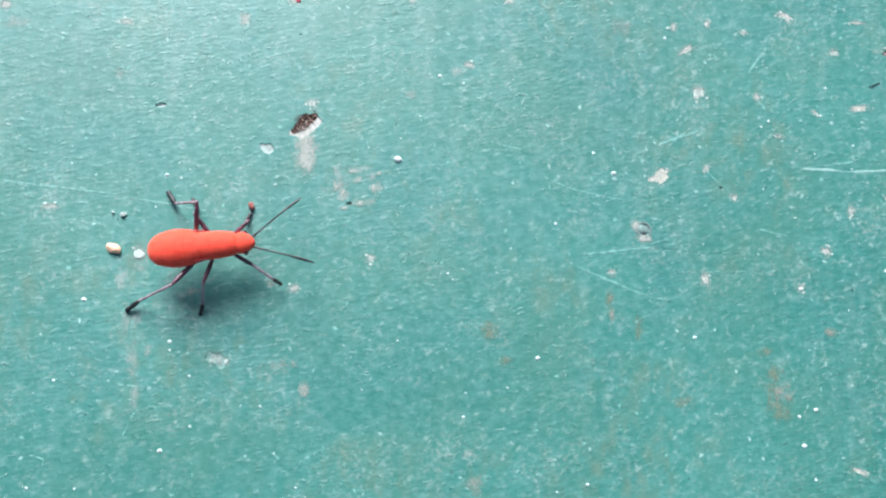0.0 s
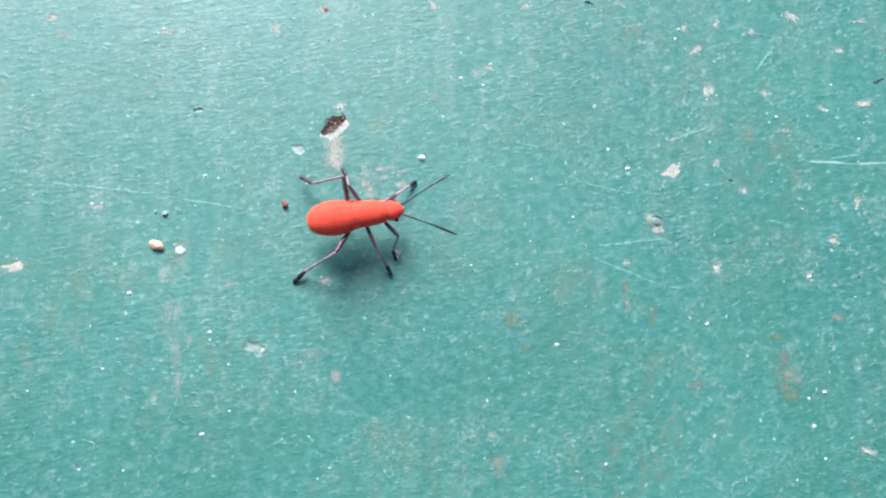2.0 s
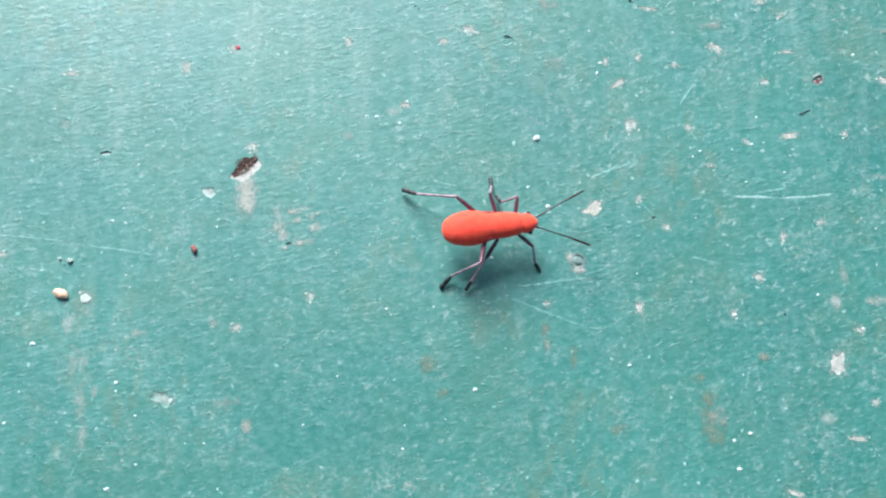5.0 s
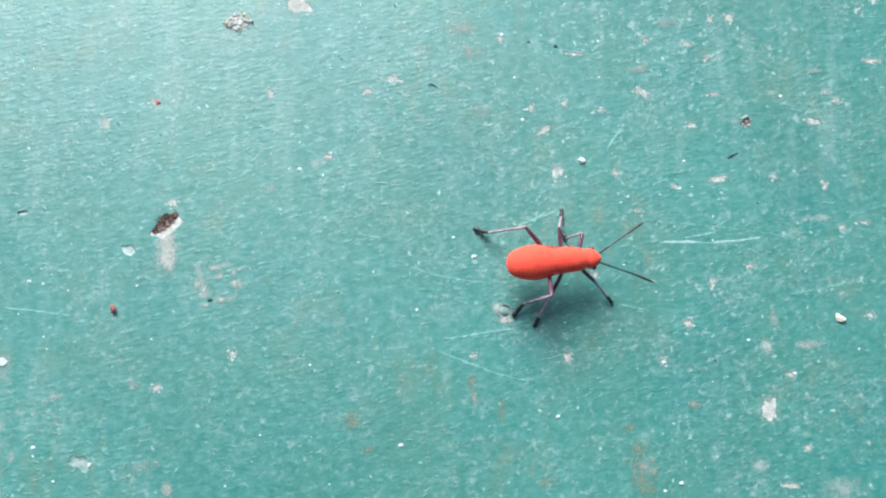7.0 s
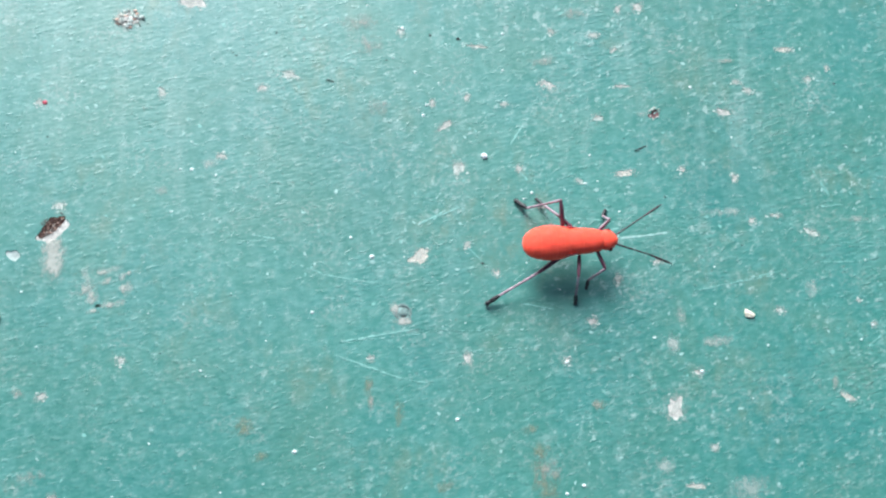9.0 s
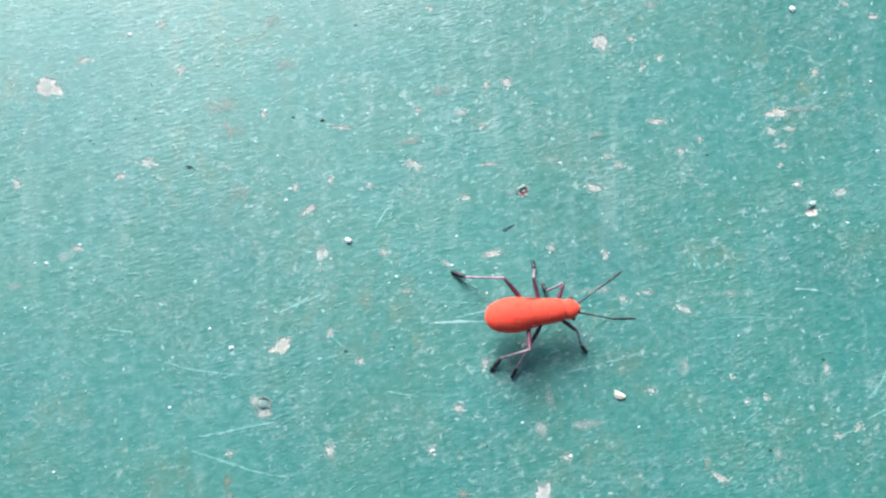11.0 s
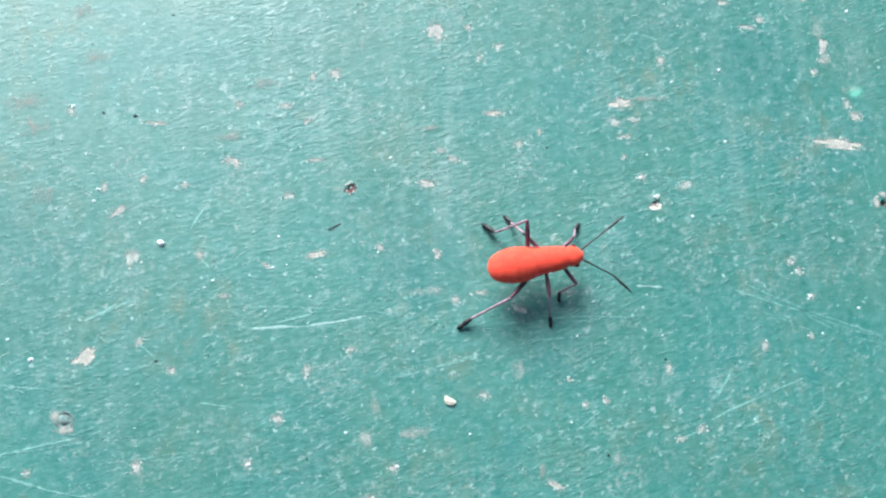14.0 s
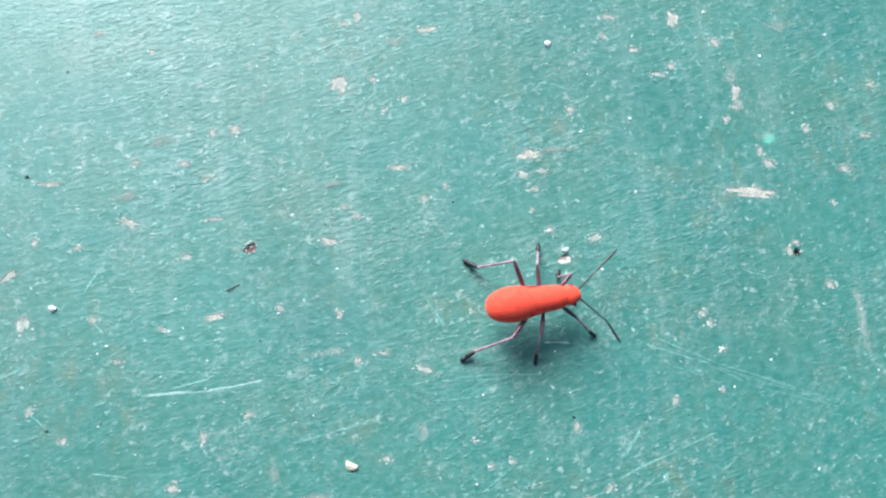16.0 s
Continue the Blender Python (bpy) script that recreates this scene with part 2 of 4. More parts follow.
CHIPS_B = [
    (-34.25, 14.32, 1.89, 0.98, 14.58), (15.97, 42.68, 0.95, 0.62, -0.60), (6.18, 42.41, 0.70, 1.10, -0.60), (-32.41, 39.89, 0.98, 0.91, -0.60),
    (18.65, 43.97, 1.52, 0.67, -17.52), (54.88, 8.76, 1.62, 2.05, -2.52), (58.34, 4.88, 0.70, 0.54, -2.52), (63.74, 31.63, 0.56, 0.97, -2.52),
    (50.04, 38.57, 1.23, 0.64, -2.52), (63.46, 38.86, 1.51, 0.66, -2.52), (66.70, 17.85, 0.85, 0.57, -2.52), (57.53, 12.13, 0.71, 0.61, -2.52),
    (-5.44, 41.58, 0.72, 0.69, -2.52), (56.15, 1.35, 1.72, 0.42, -2.52), (30.13, 48.49, 0.60, 0.75, -2.52), (55.43, 50.83, 1.15, 0.93, -2.52),
    (9.05, 52.35, 2.62, 1.81, -4.75), (12.50, 55.12, 1.22, 0.63, 20.25), (65.98, 54.96, 1.48, 1.80, -4.75), (84.36, 46.08, 2.14, 0.92, -4.75),
]
CHIPS_C = [
    (83.40, 44.08, 1.13, 0.78, -4.75), (84.39, 42.45, 1.38, 0.33, -4.75), (73.17, 42.33, 0.86, 0.57, -4.75), (70.87, 45.77, 1.72, 0.45, -4.75),
    (85.11, 18.67, 0.54, 0.93, -29.75), (72.48, 8.98, 1.70, 0.47, -34.75), (20.19, 58.65, 0.91, 0.53, 25.25), (22.06, 53.61, 0.79, 0.82, -4.75),
    (71.13, 25.70, 1.53, 0.55, -19.75), (97.29, 56.77, 1.19, 0.62, -4.75), (68.52, 62.15, 1.15, 1.08, -7.05), (107.34, 40.19, 5.72, 0.84, -9.05),
    (107.80, 51.27, 0.89, 1.72, -7.05), (102.27, 60.02, 1.27, 1.59, -7.05), (95.07, 60.68, 1.37, 0.71, -7.05), (106.55, 57.07, 1.03, 0.93, -7.05),
    (99.56, 53.81, 1.50, 0.45, -7.05), (101.09, 54.61, 0.88, 0.59, -7.05), (118.27, 49.00, 1.05, 0.82, -7.05), (121.41, 45.36, 1.31, 0.41, -7.05),
]
CHIPS_D = [
    (109.18, 44.50, 0.57, 1.18, -7.05), (109.84, 43.08, 1.13, 0.92, -7.05), (95.24, 19.92, 0.63, 0.84, -7.05), (113.90, 29.64, 0.93, 0.77, -7.05),
    (75.52, 60.36, 2.00, 0.55, 2.95), (52.86, 42.02, 1.58, 0.27, -7.05), (66.26, 41.19, 1.10, 0.46, -7.05), (52.34, 46.01, 0.95, 0.39, 32.95),
    (50.33, 47.77, 1.06, 0.49, -7.05), (45.89, 48.23, 0.63, 0.65, -7.05), (89.96, 36.90, 1.52, 0.55, 17.95), (85.32, 38.07, 0.64, 0.66, -7.05),
    (107.33, 49.57, 0.76, 0.53, -7.05), (94.27, 58.45, 0.87, 0.52, -7.05), (100.14, 27.12, 0.95, 0.55, -27.05), (123.43, 51.07, 0.67, 0.62, -7.05),
    (87.40, 12.57, 0.88, 0.52, 32.95), (69.42, 55.26, 0.68, 0.59, -7.05), (72.32, 52.93, 0.80, 0.83, -7.05), (67.13, 61.47, 0.81, 0.42, -6.83),
]
CHIPS_E = [
    (70.16, 51.85, 0.46, 0.60, -6.83), (53.23, 50.63, 0.65, 0.79, -6.83), (65.16, 42.14, 0.78, 0.35, -6.83), (36.48, 41.19, 0.51, 0.74, -6.83),
    (40.25, 40.31, 0.71, 0.37, -6.83), (32.95, 40.68, 0.50, 0.83, 13.17), (37.94, 46.71, 2.06, 0.27, -6.83), (48.08, 59.56, 0.55, 0.45, -6.83),
    (43.03, 61.79, 0.76, 0.45, -6.83), (106.08, 48.35, 0.63, 0.66, -6.83), (114.90, 46.52, 0.78, 0.81, -6.83), (118.30, 41.87, 1.29, 0.54, -6.83),
    (85.29, 44.21, 1.30, 0.25, -6.83), (75.40, 43.54, 0.46, 0.48, -6.83), (83.88, 40.31, 0.58, 0.42, -6.83), (89.40, 50.56, 0.85, 0.63, -6.83),
    (116.20, 38.40, 0.51, 0.53, -6.83), (41.37, 33.47, 0.71, 0.52, -6.83), (47.50, 31.96, 0.72, 0.37, -6.83), (58.28, 32.80, 0.64, 0.66, -6.83),
]
CHIPS_F = [
    (43.29, 29.33, 0.90, 0.26, -6.83), (64.98, 27.19, 0.75, 0.67, -6.83), (67.46, 27.64, 1.30, 0.34, -6.83), (54.60, 23.32, 0.93, 0.43, -6.83),
    (35.49, 25.64, 0.39, 1.01, -36.83), (99.53, 28.19, 0.72, 0.62, -6.83), (101.14, 24.36, 0.59, 0.62, -6.83), (75.07, 18.51, 0.43, 0.34, -6.83),
    (76.36, 15.99, 0.43, 0.45, -6.83), (78.31, 16.19, 0.65, 0.57, -6.83), (85.14, 11.91, 0.66, 0.46, -6.83), (100.25, 20.50, 0.35, 0.37, -6.83),
]
CHIPS = CHIPS_A + CHIPS_B + CHIPS_C + CHIPS_D + CHIPS_E + CHIPS_F
# white specks of grit: middle, width
SPECKS_A = [
    (-12.95, 39.35, 0.38), (-6.63, 22.92, 0.32), (-26.82, 8.57, 0.29), (-25.40, 4.52, 0.39),
    (-15.56, 8.02, 0.55), (-15.52, 7.26, 0.35), (-15.93, -1.62, 0.63), (-23.33, 11.77, 0.59),
    (-27.02, -4.75, 0.42), (-7.30, 2.30, 0.30), (-13.44, 0.50, 0.34), (1.81, 3.80, 0.31),
    (-5.96, -1.88, 0.25), (18.24, 6.82, 0.70), (33.58, 8.88, 0.62), (43.51, 1.43, 0.56),
    (45.20, 2.07, 0.62), (43.81, -1.32, 0.67), (44.69, -4.45, 0.50), (11.17, 1.38, 0.37),
    (22.66, -4.74, 0.48), (11.30, 33.68, 0.39), (51.24, 28.61, 0.36), (-16.65, 23.57, 0.62),
    (-15.35, 23.33, 0.41), (50.91, 26.10, 0.30), (42.41, 30.89, 0.48), (7.95, 34.43, 0.39),
    (8.99, 34.36, 0.51), (44.58, 13.76, 0.63), (31.37, 44.02, 0.36), (32.35, 40.44, 0.54),
    (40.44, 44.03, 0.43),
]
SPECKS_B = [
    (31.98, 39.32, 0.53), (64.99, 14.43, 0.36), (53.54, 15.72, 0.41), (9.76, 14.73, 0.35),
    (24.19, 26.97, 0.43), (26.15, 24.98, 0.75), (20.23, 19.76, 0.52), (15.82, 17.24, 0.26),
    (57.91, 12.18, 0.67), (76.16, 15.96, 0.47), (74.76, 14.52, 0.35), (48.01, 31.67, 0.45),
    (85.20, 37.96, 0.62), (30.37, 48.83, 0.68), (17.08, 57.71, 0.67), (90.06, 33.55, 0.50),
    (90.13, 48.07, 0.45), (105.92, 22.81, 0.48), (100.99, 24.41, 0.71), (60.09, 18.78, 0.31),
    (99.70, 27.96, 0.47), (111.37, 55.14, 0.58), (76.44, 22.59, 0.33), (116.74, 26.88, 0.37),
    (117.14, 20.56, 0.37), (101.55, 20.59, 0.41), (108.66, 11.78, 0.41), (48.74, 34.63, 0.41),
    (40.71, 48.07, 0.51), (60.20, 41.72, 0.54), (95.62, 49.14, 0.55), (94.87, 41.22, 0.54),
    (119.45, 57.18, 0.60),
]
SPECKS_C = [
    (105.93, 60.62, 0.64),
]
SPECKS = SPECKS_A + SPECKS_B + SPECKS_C
# dark crumbs: middle, width, height
CRUMBS_A = [
    (49.85, 13.79, 0.35, 0.31), (13.46, 46.19, 0.29, 0.24), (36.13, 47.51, 0.43, 0.38), (-4.65, 38.10, 0.28, 0.23),
    (33.13, 48.03, 0.49, 0.38), (19.12, 52.20, 0.45, 0.29), (40.10, 57.90, 0.35, 0.25), (36.01, 47.64, 0.46, 0.30),
    (13.13, 46.55, 0.27, 0.23), (17.52, 48.54, 0.33, 0.23), (75.98, 41.75, 0.49, 0.26), (36.98, 23.87, 0.60, 0.34),
    (84.91, 19.55, 0.48, 0.43), (77.90, 11.13, 0.46, 0.48), (39.95, 57.89, 0.31, 0.22), (35.92, 47.51, 0.35, 0.31),
    (56.14, 29.98, 0.31, 0.22),
]
CRUMBS = CRUMBS_A
# dark fibres: middle, length, turn
FIBRES_A = [
    (54.09, 35.21, 1.39, 10.25), (22.72, 43.20, 0.88, -27.52),
]
FIBRES = FIBRES_A
# scratches: start, end, width
SCRATCHES_A = [
    (40.65, 35.95, 41.97, 37.84, 0.21), (30.80, 27.95, 33.77, 29.40, 0.21), (35.44, 25.65, 36.97, 23.95, 0.16), (18.19, 24.85, 21.24, 23.52, 0.13),
    (14.04, 27.01, 17.95, 26.73, 0.13), (21.88, 15.71, 25.44, 14.12, 0.16), (25.44, 14.12, 31.51, 12.29, 0.13), (41.25, 33.24, 42.25, 32.02, 0.21),
    (40.49, 19.73, 43.64, 18.94, 0.16), (23.91, 16.91, 32.29, 17.37, 0.10), (30.71, 15.11, 40.04, 15.43, 0.08), (-33.25, 22.86, -20.96, 21.58, 0.16),
    (22.75, 16.79, 30.11, 17.67, 0.21), (30.11, 17.67, 40.8, 17.2, 0.06), (35.80, 14.94, 42.28, 15.48, 0.08), (20.83, 23.54, 27.12, 22.26, 0.13),
    (22.20, 15.54, 27.82, 13.26, 0.16), (72.30, 31.90, 73.75, 29.44, 0.16), (32.21, 28.30, 33.63, 29.32, 0.16), (89.15, 15.36, 91.25, 17.47, 0.16),
]
SCRATCHES_B = [
    (84.90, 11.77, 86.79, 12.34, 0.16), (45.24, 25.97, 49.97, 25.85, 0.32), (49.97, 25.85, 56.37, 26.32, 0.24), (44.37, 28.27, 59.98, 26.13, 0.13),
    (47.74, 26.35, 51.30, 26.88, 0.21), (88.35, 13.24, 93.76, 14.95, 0.21), (93.76, 14.95, 98.97, 16.48, 0.16), (88.96, 15.16, 91.00, 17.16, 0.21),
    (92.54, 26.04, 99.65, 23.03, 0.16), (99.65, 23.03, 107.37, 19.66, 0.11), (99.12, 23.37, 112.96, 17.34, 0.11), (72.04, 32.60, 73.47, 29.42, 0.16),
    (57.90, 20.06, 67.99, 21.97, 0.13), (111.01, 59.80, 115.44, 57.21, 0.16), (113.81, 52.69, 122.15, 57.16, 0.13), (89.76, 21.64, 89.93, 24.37, 0.11),
    (40.93, 53.64, 46.21, 54.43, 0.13), (104.51, 32.32, 107.29, 30.87, 0.16), (86.87, 37.88, 96.30, 37.27, 0.11), (86.30, 53.85, 89.76, 52.67, 0.16),
]
SCRATCHES_C = [
    (89.37, 15.27, 91.45, 17.99, 0.21), (94.22, 26.31, 100.18, 23.15, 0.16), (100.18, 23.15, 111.72, 17.40, 0.11), (40.57, 35.95, 42.19, 38.06, 0.21),
    (31.21, 28.28, 35.12, 29.66, 0.16), (57.96, 20.21, 67.05, 21.53, 0.13), (41.36, 54.26, 47.28, 55.17, 0.13), (86.76, 54.00, 89.62, 52.75, 0.16),
    (69.76, 50.85, 73.25, 51.04, 0.16),
]
SCRATCHES_D = [
    (77.66, 49.49, 80.06, 49.07, 0.17), (80.06, 49.07, 83.90, 48.51, 0.12), (83.04, 26.99, 85.67, 26.63, 0.24), (71.54, 24.57, 75.52, 24.10, 0.13),
    (75.52, 24.10, 79.50, 24.09, 0.13), (71.28, 22.63, 76.75, 22.54, 0.13), (72.33, 28.32, 75.11, 28.53, 0.16), (75.15, 13.65, 78.30, 15.60, 0.13),
    (85.43, 52.69, 86.88, 53.80, 0.13), (89.55, 11.58, 92.53, 13.29, 0.11), (99.89, 22.73, 103.34, 20.56, 0.13), (103.34, 20.56, 112.63, 17.27, 0.11),
    (105.65, 31.92, 107.73, 30.89, 0.16), (76.12, 14.97, 77.83, 16.00, 0.12), (73.68, 24.51, 82.45, 23.87, 0.11), (90.05, 24.36, 89.99, 21.61, 0.11),
]
SCRATCHES_E = [
    (92.73, 37.53, 96.87, 37.11, 0.12), (109.59, 37.67, 109.76, 34.87, 0.12), (95.02, 23.54, 101.50, 20.32, 0.10), (-19.94, 21.24, -12.39, 20.12, 0.13),
    (-36.30, 37.30, -31.45, 38.44, 0.13), (-31.69, 37.95, -26.36, 36.57, 0.12), (-23.70, 36.69, -19.68, 36.60, 0.12), (-33.47, 13.65, -30.84, 11.98, 0.12),
    (-24.65, 15.28, -22.33, 15.68, 0.13), (-19.23, -0.49, -18.26, 1.80, 0.12), (-20.04, 4.17, -18.04, 3.95, 0.18), (-27.08, -2.01, -25.74, -2.33, 0.16),
    (-25.75, -2.28, -25.85, -3.04, 0.16), (14.57, 27.56, 16.99, 27.05, 0.12), (48.94, -3.31, 50.79, -4.35, 0.13), (-9.08, -0.10, -8.27, 0.79, 0.13),
]
SCRATCHES = SCRATCHES_A + SCRATCHES_B + SCRATCHES_C + SCRATCHES_D + SCRATCHES_E
# dust stains: middle, width, height
STAINS_A = [
    (-0.82, 24.02, 1.39, 1.89), (-0.42, 22.70, 1.60, 2.22), (-0.30, 21.93, 1.38, 1.11), (0.83, 24.63, 1.61, 0.89),
    (1.79, 24.82, 1.40, 0.78), (2.95, 22.91, 1.29, 2.01), (1.10, 21.31, 1.49, 1.00), (2.16, 21.56, 1.61, 0.89),
    (2.56, 24.01, 0.97, 1.12), (-18.46, 14.97, 1.21, 1.57), (-18.68, 10.29, 1.29, 2.07), (-17.41, 7.24, 0.99, 1.55),
    (41.15, 3.98, 2.26, 2.93), (28.05, 9.80, 1.33, 2.88), (-3.56, 3.78, 1.32, 1.37), (13.60, 9.63, 1.82, 1.78),
    (47.28, 9.46, 1.62, 1.32), (25.37, 12.21, 1.22, 3.46), (-31.26, 38.07, 3.07, 1.60), (-21.62, 33.39, 1.56, 1.30),
    (53.24, 3.37, 2.29, 2.02), (61.28, 0.85, 4.62, 3.00), (55.22, 14.93, 1.30, 2.08), (60.00, 15.17, 3.92, 1.24),
    (10.68, 34.92, 1.69, 1.17),
]
STAINS_B = [
    (6.18, 32.34, 1.33, 1.16), (55.34, 15.24, 1.22, 1.85), (78.81, 10.62, 1.39, 1.80), (116.57, 26.13, 1.24, 8.39),
    (76.19, 26.94, 3.29, 0.80), (62.27, 28.16, 5.26, 0.98), (72.15, 59.11, 3.48, 1.21), (107.45, 53.43, 1.53, 2.92),
    (109.85, 46.22, 2.79, 1.05),
]
STAINS_C = [
    (-20.10, 13.70, 1.56, 2.78), (-19.51, 10.43, 1.22, 3.33), (-18.78, 6.13, 1.11, 4.44), (-18.36, 2.95, 1.00, 3.33),
    (11.75, -2.00, 1.67, 1.11), (-13.75, 12.62, 1.67, 1.11), (17.00, 57.77, 1.39, 1.00), (56.46, 17.82, 1.11, 2.22),
    (55.63, 14.97, 0.89, 1.94), (59.43, 14.91, 2.50, 1.00), (70.34, 19.93, 1.67, 2.22), (114.08, 58.63, 3.89, 1.39),
    (107.77, 50.18, 1.22, 2.78),
]
# faint pinkish rust bloom in the paint: middle, width, height
BLUSH = [
    (-6.75, 13.47, 1.11, 1.39), (-3.49, 3.94, 1.44, 1.44), (-5.24, 5.98, 2.22, 1.11), (12.24, -4.63, 1.67, 1.67),
    (25.51, 11.32, 0.50, 3.06), (41.76, 3.75, 2.56, 2.33), (47.08, 9.53, 1.22, 0.83), (31.53, 58.75, 2.50, 1.39),
    (32.47, 53.80, 2.50, 1.67), (26.06, 49.60, 3.89, 1.94), (26.82, 47.03, 2.78, 1.94), (48.63, 50.33, 3.33, 1.22),
    (44.58, 45.10, 2.50, 1.22), (27.46, 40.42, 2.22, 1.67), (64.09, 44.62, 2.50, 0.50), (71.30, 10.42, 0.78, 1.94),
    (86.99, 46.39, 5.00, 0.56),
]
STAINS = STAINS_A + STAINS_B + STAINS_C
GRIMY = ((41.15, 3.98), (28.05, 9.80), (25.37, 12.21), (13.60, 9.63), (47.28, 9.46))


def outline(x, y, w, h, turn, seed, points=22, ragged=0.22, blunt=1.0):
    """An uneven closed outline, in metres."""
    r = random.Random(seed)
    waves = [(k, r.uniform(0, 6.28), r.uniform(0.3, 1.0) * ragged / k**0.5) for k in (2, 3, 4, 5, 7)]
    c, s = math.cos(radians(turn)), math.sin(radians(turn))
    out = []
    for i in range(points):
        a = 2 * math.pi * (i + r.uniform(-0.25, 0.25)) / points
        k = 1 + sum(m * math.sin(n * a + p) for n, p, m in waves) + r.uniform(-0.06, 0.06)
        u, v = (0.5 * m * k * math.copysign(abs(q) ** blunt, q) for m, q in ((w, math.cos(a)), (h, math.sin(a))))
        out.append(Vector(((x + c * u - s * v) * MM, (y + s * u + c * v) * MM, 0)))
    return out


def shrunk(loop, by, z):
    mid = sum(loop, Vector()) / len(loop)
    return [Vector((*(p + (mid - p).normalized() * min(by * MM, (mid - p).length * 0.4)).to_2d(), z * MM)) for p in loop]


def bridged(bm, a, b):
    for i in range(len(a)):
        j = (i + 1) % len(a)
        bm.faces.new((a[i], a[j], b[j], b[i]))


def dished(loop, depth, rough, seed, rings=4):
    """A floor for a recess: falls from the loop to an uneven middle."""
    bm = bmesh.new()
    r = random.Random(seed)
    mid = sum(loop, Vector()) / len(loop)
    last = [bm.verts.new(p) for p in loop]
    for k in range(1, rings):
        u = k / rings
        now = [bm.verts.new(p.lerp(mid, u) + Vector((0, 0, (-depth * math.sin(u * math.pi / 2) + r.uniform(-rough, rough)) * MM))) for p in loop]
        bridged(bm, last, now)
        last = now
    bm.faces.new(last)
    return bm


HOLE = (-3.95, 29.14)
recesses = []  # loop, depth, name, material, label, dish, rough
flush = []  # bare patches that touch another one: worn level with the paint


def apart(a, b):
    ma, mb = sum(a, Vector()) / len(a), sum(b, Vector()) / len(b)
    return (ma - mb).length > max((p - ma).length for p in a) + max((p - mb).length for p in b) + 0.05 * MM


def recess(loop, depth, name, material, label, dish=0.0, rough=0.0):
    free = all(apart(loop, other[0]) for other in recesses)
    (recesses if free else flush).append((loop, depth, name, material, label, dish, rough))


recess(outline(HOLE[0] + 0.02, HOLE[1] - 0.30, 3.05, 1.95, 44, 7, 40, 0.22, 0.85), 0.08, "bare_patch", PRIMER[2], "cream primer round a rust hole", 0.0, 0.01)
recess(outline(-7.5, 26.45, 1.25, 1.1, 0, 11, 24, 0.2), 0.06, "pock", WORN, "pale pock with a dark upper lip", 0.05, 0.02)
recess(outline(-11.24, 6.48, 2.2, 1.2, -12, 12, 26, 0.3), 0.05, "gouge", FADED, "shallow pale gouge", 0.08, 0.03)
recess(outline(-17.54, 30.4, 1.0, 0.5, 5, 13, 16, 0.12), 0.14, "pock", PALE, "", 0.03, 0.02)
recess(outline(55.97, 38.85, 1.15, 0.95, 12, 14, 22, 0.25), 0.05, "pock", SCAB, "small rust-red pock", 0.12, 0.06)
recess(outline(86.37, 34.93, 1.45, 0.85, 5, 15, 22, 0.10), 0.06, "pock", PRIMER[0], "", 0.05, 0.04)
recess(outline(111.0, 33.4, 0.75, 0.95, 20, 16, 16, 0.15), 0.35, "pock", RUST, "", 0.1, 0.05)
for i, (x, y, w, h, turn) in enumerate(CHIPS):
    k = 0.95 if max(w, h) > 1.4 else 0.82
    recess(outline(x, y, w * k, h * k, turn, 100 + i, 24 if w < 1.2 else 38, 0.34, 0.8), 0.05, "bare_patch", PRIMER[2 if h > 1.5 else 0 if w > 1.6 else 1 + i % 2], "", 0.0, 0.012)


def inside(p, loop):
    odd = False
    for a, b in zip(loop, loop[1:] + loop[:1]):
        if (a.y > p.y) != (b.y > p.y) and p.x < a.x + (p.y - a.y) * (b.x - a.x) / (b.y - a.y):
            odd = not odd
    return odd


